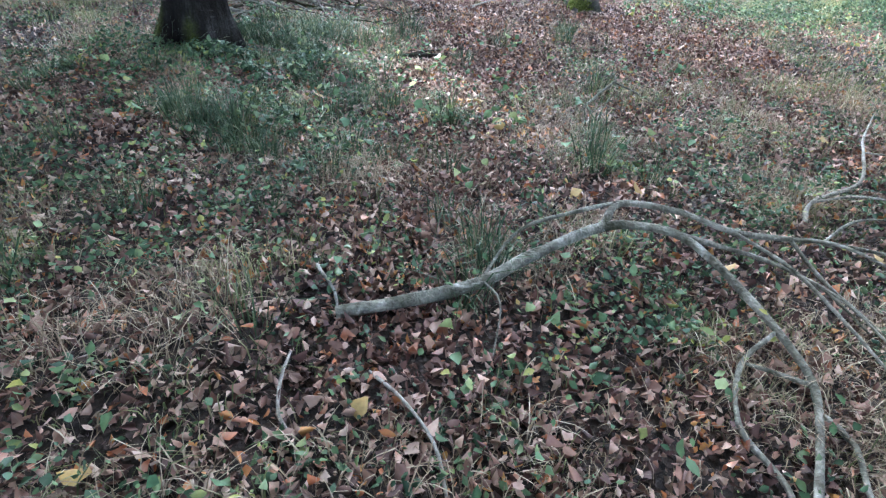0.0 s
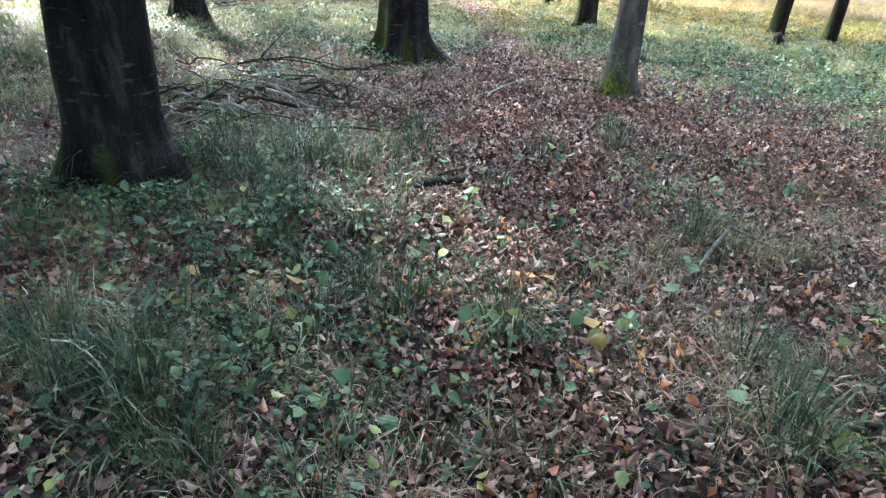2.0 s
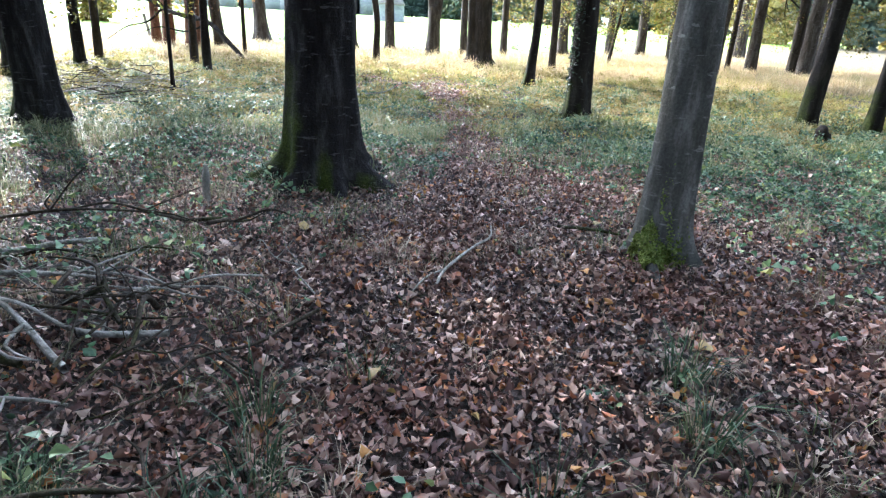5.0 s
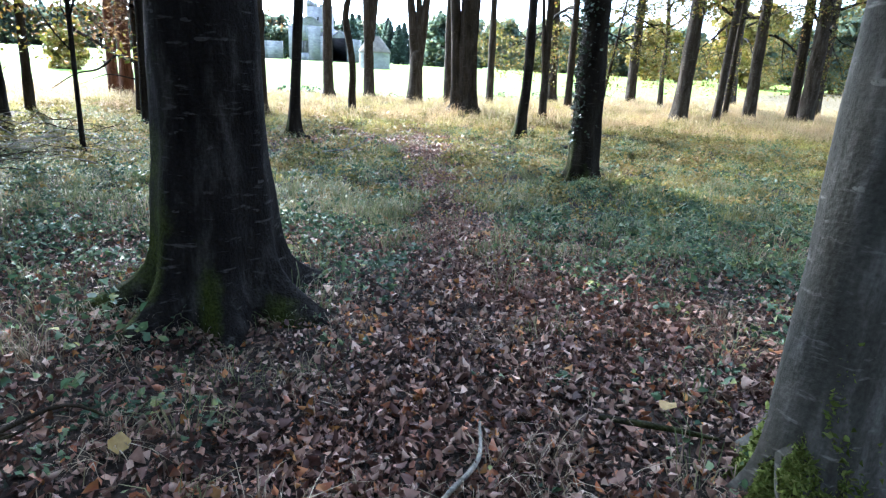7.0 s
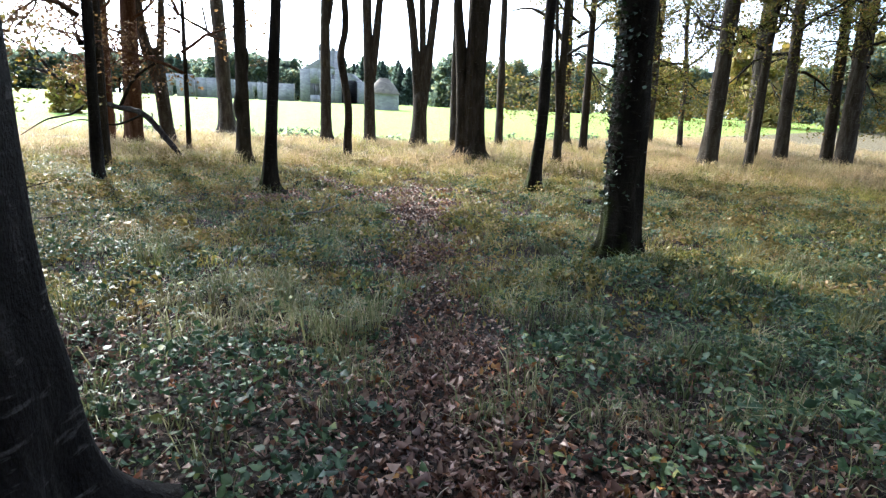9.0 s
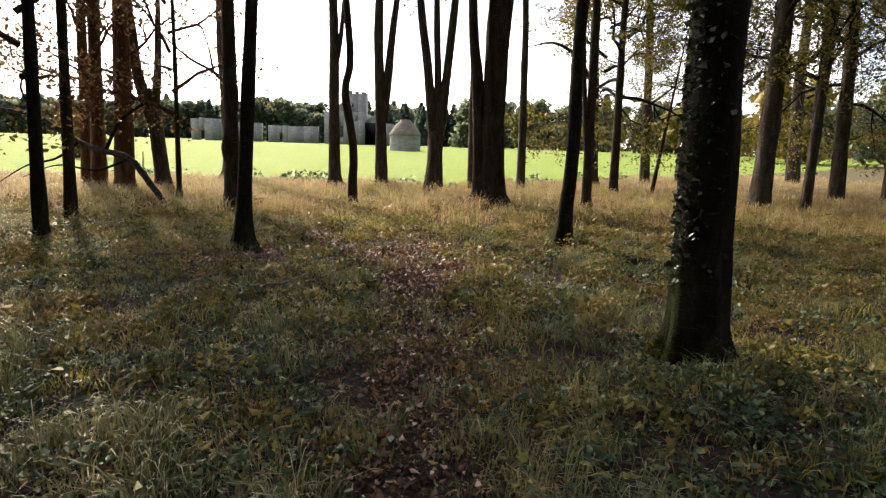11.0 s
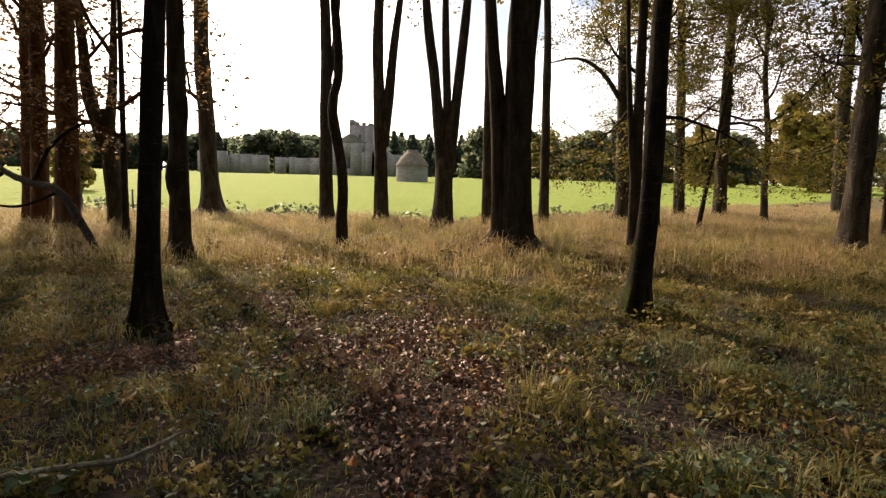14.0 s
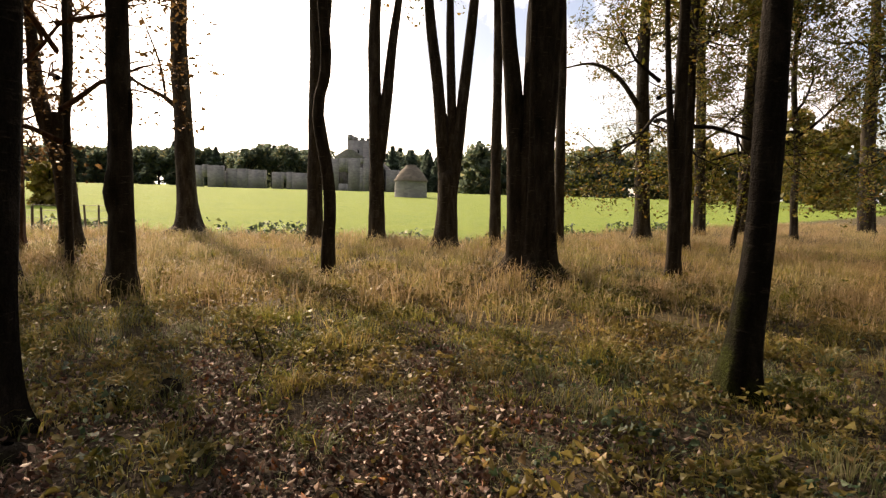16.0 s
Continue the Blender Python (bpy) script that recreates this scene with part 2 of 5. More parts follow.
def ground_material():
    m, n, l, b = material("woodland_floor", 0.95)
    tc = n.new("ShaderNodeTexCoord")
    pos = tc.outputs["Object"]
    v = n.new("ShaderNodeTexVoronoi")
    v.inputs["Scale"].default_value = 26
    l.new(pos, v.inputs["Vector"])
    fine = noise_node(n, l, 38, 6, pos, 0.7)
    soil = ramp(n, l, fine, (0.3, (0.006, 0.005, 0.004)), (0.5, (0.014, 0.011, 0.009)), (0.72, (0.05, 0.037, 0.03)))
    leafy = ramp(n, l, v.outputs["Color"], (0.15, (0.009, 0.007, 0.006)), (0.5, (0.028, 0.020, 0.016)), (0.85, (0.085, 0.06, 0.047)))
    floor_col = mix(n, l, 0.5, soil, leafy)
    big = noise_node(n, l, 0.25, 5, pos, 0.6)
    fgrain = noise_node(n, l, 3.0, 7, pos, 0.75)
    field = ramp(n, l, fgrain, (0.25, (0.05, 0.095, 0.010)), (0.5, (0.125, 0.20, 0.020)), (0.75, (0.26, 0.31, 0.045)))
    field = mix(n, l, ramp(n, l, big, (0.35, (0, 0, 0)), (0.7, (0.4, 0.4, 0.4))), field, (0.21, 0.26, 0.025))
    sep = n.new("ShaderNodeSeparateXYZ")
    l.new(pos, sep.inputs[0])
    edge = math_node(n, l, "MAXIMUM", math_node(n, l, "MULTIPLY", math_node(n, l, "ADD", sep.outputs["X"], 0.0), 1.0), 0.0)
    d = math_node(n, l, "SUBTRACT", sep.outputs["Y"], math_node(n, l, "ADD", edge, 32.2))
    wob = math_node(n, l, "MULTIPLY", noise_node(n, l, 0.8, 4, pos), 2.4)
    fac = math_node(n, l, "MULTIPLY", math_node(n, l, "ADD", d, wob), 0.6, True)
    gold = ramp(n, l, fine, (0.3, (0.03, 0.024, 0.010)), (0.7, (0.13, 0.10, 0.04)))
    gf = math_node(n, l, "MULTIPLY", math_node(n, l, "SUBTRACT", sep.outputs["Y"], 17.0), 0.16, True)
    col = mix(n, l, gf, floor_col, gold)
    col = mix(n, l, fac, col, field)
    l.new(col, b.inputs["Base Color"])
    bump(n, l, b, math_node(n, l, "ADD", fine, v.outputs["Distance"]), 0.8, 0.03)
    return m


def stone_material(name, dark, mid, pale):
    m, n, l, b = material(name, 0.9)
    tc = n.new("ShaderNodeTexCoord")
    pos = tc.outputs["Object"]
    v = n.new("ShaderNodeTexVoronoi")
    v.inputs["Scale"].default_value = 1.6
    mp = n.new("ShaderNodeMapping")
    mp.inputs["Scale"].default_value = (1, 1, 2.2)
    l.new(pos, mp.inputs["Vector"])
    l.new(mp.outputs["Vector"], v.inputs["Vector"])
    stain = noise_node(n, l, 0.35, 6, pos, 0.7)
    col = mix(n, l, 0.5, ramp(n, l, v.outputs["Color"], (0.1, dark), (0.5, mid), (0.9, pale)), ramp(n, l, stain, (0.35, dark), (0.65, pale)))
    l.new(col, b.inputs["Base Color"])
    bump(n, l, b, stain, 0.3, 0.05)
    return m


ground_mat = ground_material()
stone_grey = stone_material("grey_rubble_stone", (0.13, 0.13, 0.135), (0.20, 0.20, 0.205), (0.28, 0.275, 0.27))
stone_roof = stone_material("lichened_stone_roof", (0.075, 0.066, 0.056), (0.13, 0.112, 0.092), (0.19, 0.165, 0.135))
void_mat, vn, vl, vb = material("unlit_interior", 0.95)
vb.inputs["Base Color"].default_value = (0.02, 0.02, 0.02, 1)
wire_mat, vn, vl, vb = material("galvanised_wire", 0.5)
vb.inputs["Base Color"].default_value = (0.25, 0.25, 0.25, 1)
vb.inputs["Metallic"].default_value = 0.8


# ---- mesh helpers ----
def mesh_of(name, verts, faces, mat, smooth=False):
    me = bpy.data.meshes.new(name)
    verts = np.asarray(verts, dtype=np.float32)
    if isinstance(faces, np.ndarray):
        k = faces.shape[1]
        me.vertices.add(len(verts))
        me.vertices.foreach_set("co", verts.ravel())
        me.loops.add(faces.size)
        me.loops.foreach_set("vertex_index", faces.ravel().astype(np.int32))
        me.polygons.add(len(faces))
        me.polygons.foreach_set("loop_start", np.arange(0, faces.size, k, dtype=np.int32))
        me.update(calc_edges=True)
    else:
        me.from_pydata([tuple(map(float, v)) for v in verts], [], faces)
    me.materials.append(mat)
    if smooth:
        me.polygons.foreach_set("use_smooth", np.ones(len(me.polygons), dtype=bool))
    return me


def part(name, me, parent, label=""):
    ob = new(name, me)
    ob.parent = parent
    if label:
        ob["label"] = label
    return ob


def spline(pts, step):
    """Catmull-Rom through rows of x, y, z, r."""
    p = np.asarray(pts, dtype=float)
    p = np.vstack([2 * p[0] - p[1], p, 2 * p[-1] - p[-2]])
    out = []
    for i in range(1, len(p) - 2):
        k = max(2, int(np.linalg.norm(p[i + 1, :3] - p[i, :3]) / step))
        for s in np.arange(k) / k:
            a, b, c, d = p[i - 1:i + 3]
            out.append(0.5 * (2 * b + (c - a) * s + (2 * a - 5 * b + 4 * c - d) * s * s + (3 * b - a - 3 * c + d) * s ** 3))
    out.append(p[-2])
    out = np.array(out)
    out[:, 3] = np.maximum(out[:, 3], 0.001)
    return out


def tube(pts, segs=8, rough=0.0, seed=0.0):
    """Verts and quads of a limb along rows of x, y, z, r."""
    p = np.asarray(pts)
    t = np.gradient(p[:, :3], axis=0)
    t /= np.linalg.norm(t, axis=1)[:, None] + 1e-9
    ref = np.where(np.abs(t[:, 2:3]) > 0.9, np.array([[1.0, 0, 0]]), np.array([[0, 0, 1.0]]))
    u = np.cross(t, ref)
    u /= np.linalg.norm(u, axis=1)[:, None] + 1e-9
    for i in range(1, len(u)):
        w = u[i - 1] - t[i] * np.dot(u[i - 1], t[i])
        u[i] = w / (np.linalg.norm(w) + 1e-9)
    v = np.cross(t, u)
    a = np.arange(segs) * 2 * math.pi / segs
    r = p[:, 3][:, None] * np.ones(segs)
    if rough:
        k = np.arange(len(p))[:, None]
        r = r * (1 + rough * np.sin(a * 2 + k * 0.7 + seed) + rough * 0.7 * np.sin(a * 3 - k * 0.45 + seed * 2.3) + rough * 0.6 * np.sin(k * 1.3 + seed))
    verts = p[:, None, :3] + (u[:, None, :] * np.cos(a)[None, :, None] + v[:, None, :] * np.sin(a)[None, :, None]) * r[:, :, None]
    n = len(p)
    i, j = np.meshgrid(np.arange(n - 1), np.arange(segs), indexing="ij")
    i, j = i.ravel(), j.ravel()
    j2 = (j + 1) % segs
    faces = np.stack([i * segs + j, i * segs + j2, (i + 1) * segs + j2, (i + 1) * segs + j], 1)
    return verts.reshape(-1, 3), faces


def join(pieces):
    vs, fs, k = [], [], 0
    for v, f in pieces:
        vs.append(v), fs.append(f + k)
        k += len(v)
    return np.vstack(vs), np.vstack(fs)


def ground_z(x, y):
    return 0.035 * np.sin(x * 0.9 + 0.5) * np.sin(y * 0.8) + 0.015 * np.sin(x * 2.7 + y * 1.9) + 0.01 * np.sin(x * 5.1 - y * 4.3)


def rise(y):
    s = np.clip((y - 45) / 95, 0, 1)
    return 1.0 * s * s * (3 - 2 * s)


def field_edge(x):
    return 31.4 + np.maximum(0, x) * 1.0


def path_x(y):
    return np.interp(y, [0, 4, 7, 9, 10.5, 12, 14, 15.6, 17.2, 18.4, 24], [0.1, 0.05, 0.2, 0.4, 0.62, 0.6, 0.38, 0.45, 0.0, 0.15, -0.2])


# ---- ground, one sheet out to the horizon ----
def spaced(lo, hi, fine_lo, fine_hi, step):
    a = [fine_lo]
    while a[-1] < fine_hi:
        a.append(a[-1] + step)
    s = step
    while a[-1] < hi:
        s *= 1.35
        a.append(a[-1] + s)
    s = step
    while a[0] > lo:
        s *= 1.35
        a.insert(0, a[0] - s)
    return np.array(a)


gx, gy = spaced(-1500, 1500, -9, 10, 0.14), spaced(-1500, 1900, -3, 32, 0.14)
X, Y = np.meshgrid(gx, gy)
near = np.clip(1 - (np.hypot(X, Y - 14) - 30) / 30, 0, 1)
rng = np.random.default_rng(3)
Z = ground_z(X, Y) * near + rng.normal(0, 0.006, X.shape) * near + rise(Y)
gi = np.arange(len(gx) * len(gy)).reshape(len(gy), len(gx))
gf = np.stack([gi[:-1, :-1].ravel(), gi[:-1, 1:].ravel(), gi[1:, 1:].ravel(), gi[1:, :-1].ravel()], 1)
ground = new("ground", mesh_of("ground", np.stack([X.ravel(), Y.ravel(), Z.ravel()], 1), gf, ground_mat, True))
tagged(ground, "woodland floor of brown leaf litter running into a bright green field", "ground", kind="structure")


# ---- trees ----
def trunk_mesh(pts, flare, lobes, seed, mat, segs=22):
    """A standing trunk; flare widens the foot into root lobes."""
    p = spline(pts, 0.22)
    low = []
    z0 = p[0].copy()
    for dz in (-0.2, 0.0, 0.04, 0.08, 0.13, 0.19, 0.27, 0.38, 0.52, 0.7):
        q = z0.copy()
        q[2] += dz
        low.append(q)
    p = np.vstack([low, p[p[:, 2] > z0[2] + 0.85]])
    for q in p[:10]:
        j = np.interp(q[2], [pp[2] for pp in pts], [pp[0] for pp in pts])
        k = np.interp(q[2], [pp[2] for pp in pts], [pp[1] for pp in pts])
        q[0], q[1] = j, k
    v, f = tube(p, segs, 0.035, seed)
    h = v[:, 2] - z0[2]
    cx = np.repeat(p[:, 0], segs)
    cy = np.repeat(p[:, 1], segs)
    ang = np.arctan2(v[:, 1] - cy, v[:, 0] - cx)
    lob = 0.5 + 0.6 * np.sin(ang * lobes + seed) + 0.3 * np.sin(ang * (lobes - 2) + seed * 3.1)
    grow = flare * 0.9 * np.exp(-np.maximum(h, -0.05) / 0.16) * np.clip(lob, 0.15, 1.3) + flare * 0.14 * np.exp(-np.maximum(h, 0) / 0.45)
    rad = np.hypot(v[:, 0] - cx, v[:, 1] - cy) + 1e-6
    flute = 1 + 0.06 * np.sin(ang * lobes + seed) * np.exp(-np.maximum(h, 0) / 1.5)
    sc = (rad * flute + grow) / rad
    v[:, 0] = cx + (v[:, 0] - cx) * sc
    v[:, 1] = cy + (v[:, 1] - cy) * sc
    return mesh_of("trunk", v, f, mat, True)


def branch_system(r, start, direction, length, radius, depth, tubes, tips):
    """A limb that bends upward and divides; collects tubes and twig ends."""
    n = 5
    p, d = np.array(start, dtype=float), np.array(direction, dtype=float)
    d /= np.linalg.norm(d)
    pts = [(*p, radius)]
    for i in range(n):
        d = d + r.normal(0, 0.22, 3) + np.array([0, 0, 0.05 if depth > 1 else -0.05])
        d /= np.linalg.norm(d)
        p = p + d * length / n
        pts.append((*p, radius * (1 - 0.78 * (i + 1) / n)))
        if depth > 0 and i >= 1:
            for k in range(2 if depth > 1 else 1):
                side = np.cross(d, r.normal(0, 1, 3))
                side /= np.linalg.norm(side) + 1e-9
                nd = d * 0.65 + side * r.uniform(0.6, 1.1)
                branch_system(r, p, nd, length * r.uniform(0.38, 0.6), radius * (1 - 0.75 * (i + 1) / n) * 0.6, depth - 1, tubes, tips)
        if depth == 0:
            tips.append((p, d))
    tubes.append(tube(pts, 6 if depth > 1 else (4 if depth == 1 else 3)))


def leaf_cloud(r, centres, per, spread, size, flat=0.35):
    """Separate leaves, each a folded pair of triangles, round the given centres."""
    c = np.repeat(np.asarray(centres), per, axis=0)
    c = c + r.normal(0, 1, c.shape) * spread * np.array([1, 1, flat])
    return leaves_at(r, c, size, 0.6)


def leaves_at(r, c, size, tilt, wide=0.62, curled=1.0):
    n = len(c)
    yaw = r.uniform(0, 2 * math.pi, n)
    ax = np.stack([np.cos(yaw), np.sin(yaw), r.normal(0, tilt, n)], 1)
    ax /= np.linalg.norm(ax, axis=1)[:, None]
    up = np.stack([r.normal(0, tilt, n), r.normal(0, tilt, n), np.ones(n)], 1)
    sd = np.cross(ax, up)
    sd /= np.linalg.norm(sd, axis=1)[:, None]
    nz = np.cross(sd, ax)
    s = size * np.clip(np.exp(r.normal(-0.06, 0.42, n)), 0.4, 1.8)[:, None]
    w = wide * r.uniform(0.55, 1.25, n)[:, None]
    fold = r.uniform(-0.15, 0.45, n)[:, None] * curled
    curl = r.uniform(-0.35, 0.55, n)[:, None] * curled
    tw = r.normal(0, 0.16, n)[:, None] * curled
    v = np.stack([c - ax * s * 0.5 + nz * s * curl * 0.6, c - ax * s * 0.12 + sd * s * w * 0.45 + nz * s * fold * 0.5, c + ax * s * 0.22 + sd * s * w * 0.38 + nz * s * (fold * 0.45 + tw),
                  c + ax * s * 0.55 + nz * s * curl, c + ax * s * 0.22 - sd * s * w * 0.38 + nz * s * (fold * 0.45 - tw), c - ax * s * 0.12 - sd * s * w * 0.45 + nz * s * fold * 0.5], 1).reshape(-1, 3)
    k = np.arange(n)[:, None] * 6
    f = np.concatenate([k + np.array([[0, 3, 2, 1]]), k + np.array([[0, 5, 4, 3]])], 0)
    return v, f


def crown_meshes(seed, base, top, count, reach, leaf_mat, per, leaf=0.085, wood=None):
    r = np.random.default_rng(seed)
    tubes, tips = [], []
    for i in range(count):
        z = base + (top - base) * (i + r.uniform(0, 0.8)) / count
        a = i * 2.4 + r.uniform(-0.4, 0.4)
        rise = 0.25 + 0.9 * (z - base) / (top - base + 0.1)
        length = reach * r.uniform(0.75, 1.15) * (1 - 0.35 * (z - base) / (top - base + 0.1))
        branch_system(r, (0, 0, z), (math.cos(a), math.sin(a), rise), length, 0.02 + 0.015 * length, 2, tubes, tips)
    v, f = join(tubes)
    twigs = mesh_of("branchwork", v, f, wood or bark_dark, True)
    lv, lf = leaf_cloud(r, [t[0] for t in tips], per, 0.20, leaf)
    return twigs, mesh_of("foliage", lv, lf, leaf_mat)


high_crowns = [crown_meshes(11 + i, 8.5, 17.0, 9, 4.8, crown_mat, 2, 0.11) for i in range(4)]
# oversized leaves, so that these crowns block sun and sky
dense_crowns = [crown_meshes(41 + i, 5.0, 16.0, 10, 5.2, crown_mat, 5, 0.27) for i in range(2)]
low_sprays = [crown_meshes(31 + i, 3.2, 9.0, 9, 3.2, crown_mat, 10, 0.072) for i in range(3)]
russet_sprays = [crown_meshes(51 + i, 1.8, 6.5, 9, 2.3, russet_mat, 2, 0.07, bark_red) for i in range(2)]
thin_crowns = [crown_meshes(61 + i, 5.5, 9.5, 6, 2.0, crown_mat, 4, 0.09) for i in range(2)]
tree_count = 0


def tree(x, y, foot, rad, lean=(0, 0), bark=bark_shaded, height=17.0, crown="high", low=None, limbs=(), bends=(), label="", name="beech_tree", lobes=5):
    """foot: radius at the ground; rad: radius at chest height; lean: metres sideways per metre of rise; bends: (z, dx, dy) of kinks."""
    global tree_count
    tree_count += 1
    # trunks beyond y 20 swap to paler bark that imitates stronger light
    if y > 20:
        bark = {bark_shaded: bark_lit, bark_dark: bark_brown}.get(bark, bark)
    base = new(name)
    base.location = (x, y, float(ground_z(np.float64(x), np.float64(y))))
    tagged(base, label or "tall grey beech trunk rising from the woodland grass", "tree", "trees of the wood")
    r = np.random.default_rng(tree_count)
    rows = [(0, 0, 0, rad * 1.02)]
    kinks = {b[0]: b for b in bends}
    for z in sorted({1.4, 3.2, 5.5, 8.5, 12.0, height, *kinks}):
        if z > height:
            continue
        k = kinks.get(z, (z, 0, 0))
        wob = 0 if z < 6 else 0.12
        rows.append((lean[0] * z + k[1] + r.normal(0, wob), lean[1] * z + k[2] + r.normal(0, wob), z, rad * max(0.12, 1 - (0.85 if crown or height > 5 else 0.1) * (z / height) ** 1.25)))
    if height < 5:
        rows.append((rows[-1][0], rows[-1][1], height + 0.15, 0.02))
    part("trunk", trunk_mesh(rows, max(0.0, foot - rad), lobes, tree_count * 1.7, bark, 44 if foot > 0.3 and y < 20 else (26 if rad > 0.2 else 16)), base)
    for lm in limbs:
        v, f = tube(spline(lm, 0.3), 10, 0.03, tree_count)
        part("limb", mesh_of("limb", v, f, bark, True), base)
    turn = r.uniform(0, 6.28)
    sets = []
    if crown == "high":
        sets.append((high_crowns[tree_count % 4], height / 17.0))
    elif crown == "dense":
        sets.append((dense_crowns[tree_count % 2], height / 16.0))
    elif crown == "thin":
        sets.append((thin_crowns[tree_count % 2], height / 9.5))
    if low == "low":
        sets.append((low_sprays[tree_count % 3], 1.0))
    elif low == "russet":
        sets.append((russet_sprays[tree_count % 2], 1.0))
    for (tw, fo), s in sets:
        for nm, me in (("branchwork", tw), ("foliage", fo)):
            o = part(nm, me, base)
            o["kind"] = "stuff"
            o.rotation_euler = (math.atan2(-lean[1], 1), math.atan2(lean[0], 1), 0)
            o.rotation_euler.z = turn
            o.scale = (s, s, s)
    return base


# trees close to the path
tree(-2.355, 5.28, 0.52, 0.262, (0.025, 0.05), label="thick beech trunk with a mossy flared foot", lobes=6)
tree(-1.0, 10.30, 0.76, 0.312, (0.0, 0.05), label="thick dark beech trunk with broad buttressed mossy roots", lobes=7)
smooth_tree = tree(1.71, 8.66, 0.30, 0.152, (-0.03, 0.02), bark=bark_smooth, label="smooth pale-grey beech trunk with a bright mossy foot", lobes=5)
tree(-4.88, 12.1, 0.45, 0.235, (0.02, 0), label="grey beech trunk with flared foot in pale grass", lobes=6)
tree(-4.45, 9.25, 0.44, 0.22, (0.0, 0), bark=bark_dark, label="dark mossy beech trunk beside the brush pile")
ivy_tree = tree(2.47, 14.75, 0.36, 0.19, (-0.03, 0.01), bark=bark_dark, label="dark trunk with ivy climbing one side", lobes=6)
tree(-2.42, 18.46, 0.24, 0.10, (0.065, 0.02), bark=bark_dark, label="slim dark trunk in sunlit grass", crown="thin", height=13)
tree(2.33, 19.6, 0.25, 0.108, (0.025, 0.0), bark=bark_dark, label="slim dark trunk with moss on one side", height=14, crown="thin", bends=((1.4, 0.03, 0), (3.2, -0.03, 0)))
tree(-4.2, 22.5, 0.33, 0.152, (0.01, 0), bark=bark_dark, label="dark trunk with a swollen knee low down", height=15, limbs=(((-0.02, 0, 1.0, 0.12), (-0.045, -0.02, 1.3, 0.15), (0, 0, 1.7, 0.11)), ((0.12, 0, 2.0, 0.035), (0.17, 0, 2.3, 0.03), (0.18, 0, 2.6, 0.012))))
tree(-7.85, 31.4, 0.85, 0.28, (-0.03, -0.01), label="grey beech at the wood's edge with a spreading foot", limbs=(((-0.1, 0, 3.4, 0.085), (-0.55, -0.1, 3.85, 0.06), (-1.4, -0.2, 4.3, 0.045), (-2.4, -0.3, 5.2, 0.02)), ((-0.55, -0.1, 3.85, 0.04), (-0.75, 0, 4.8, 0.03), (-1.2, 0, 6.0, 0.015)), ((-1.4, -0.2, 4.3, 0.025), (-2.1, -0.3, 4.2, 0.02), (-2.8, -0.2, 4.5, 0.008))))
tree(-2.1, 24.9, 0.14, 0.112, (-0.03, 0), bark=bark_dark, height=12, crown="thin", bends=((1.4, 0.06, 0), (2.7, -0.10, 0), (3.7, 0.06, 0)), label="slender sinuous trunk with a crooked stem")
tree(-3.63, 29.6, 0.38, 0.195, (0, 0), height=14, label="straight grey trunk at the wood's edge", limbs=(((0, 0, 3.7, 0.10), (0.22, 0, 4.8, 0.08), (0.45, 0, 7, 0.05), (0.8, 0.2, 10, 0.02)),))
tree(-2.07, 30.0, 0.42, 0.2, (-0.03, 0), height=14, label="twin-stemmed grey beech at the wood's edge", limbs=(((0.02, 0, 2.2, 0.15), (0.15, 0, 3.4, 0.14), (0.3, 0.02, 5.1, 0.12), (0.5, 0.08, 6.8, 0.085), (0.9, 0.1, 11, 0.03)),))
tree(-0.26, 29.9, 0.48, 0.27, (0, 0), height=1.9, crown="", label="beech that forks into three upright stems", limbs=(
    ((-0.02, 0, 1.2, 0.22), (-0.12, 0, 2.3, 0.18), (-0.33, -0.02, 4.2, 0.155), (-0.63, -0.03, 6.5, 0.115), (-1.0, 0, 12, 0.03)),
    ((0, 0, 1.2, 0.2), (0.05, 0.02, 2.2, 0.145), (0.05, 0, 3.4, 0.13), (-0.07, 0, 6.5, 0.09), (0, 0.2, 11, 0.02)),
    ((0.03, 0, 1.2, 0.22), (0.17, 0.01, 2.2, 0.17), (0.29, 0.01, 3.4, 0.155), (0.56, 0.02, 6.6, 0.115), (0.9, 0.1, 12, 0.03))))
tree(1.37, 25.1, 0.98, 0.30, (0.01, 0), bark=bark_dark, label="massive dark multi-stemmed trunk with a flared fluted foot", lobes=7, limbs=(
    ((-0.2, -0.05, 0.1, 0.23), (-0.25, -0.02, 1.4, 0.19), (-0.40, 0.02, 3.2, 0.155), (-0.55, 0.03, 4.6, 0.11), (-0.9, 0.1, 10, 0.04)),
    ((0.18, -0.1, 0.1, 0.2), (0.16, -0.08, 1.4, 0.16), (0.21, 0, 3.2, 0.15), (0.28, 0.03, 4.6, 0.12), (0.8, 0.1, 10, 0.04)),
    ((-0.05, -0.3, 0.0, 0.10), (-0.06, -0.3, 1.4, 0.06), (-0.1, -0.27, 3.0, 0.05), (-0.14, -0.2, 4.6, 0.04), (-0.2, -0.2, 8, 0.02)),
    ((0.38, -0.25, 0.0, 0.13), (0.30, -0.2, 0.8, 0.09), (0.26, -0.12, 2.0, 0.06))))
tree(5.95, 30.3, 0.22, 0.15, (-0.02, 0.01), bark=bark_dark, height=13, crown="thin", low="low", label="slim dark trunk with leafy side twigs")
tree(1.05, 30.9, 0.19, 0.155, (-0.02, 0), height=14, label="slender grey trunk behind the great beech")
tree(2.87, 31.4, 0.2, 0.155, (-0.025, 0), height=14, label="slender grey trunk at the wood's edge")
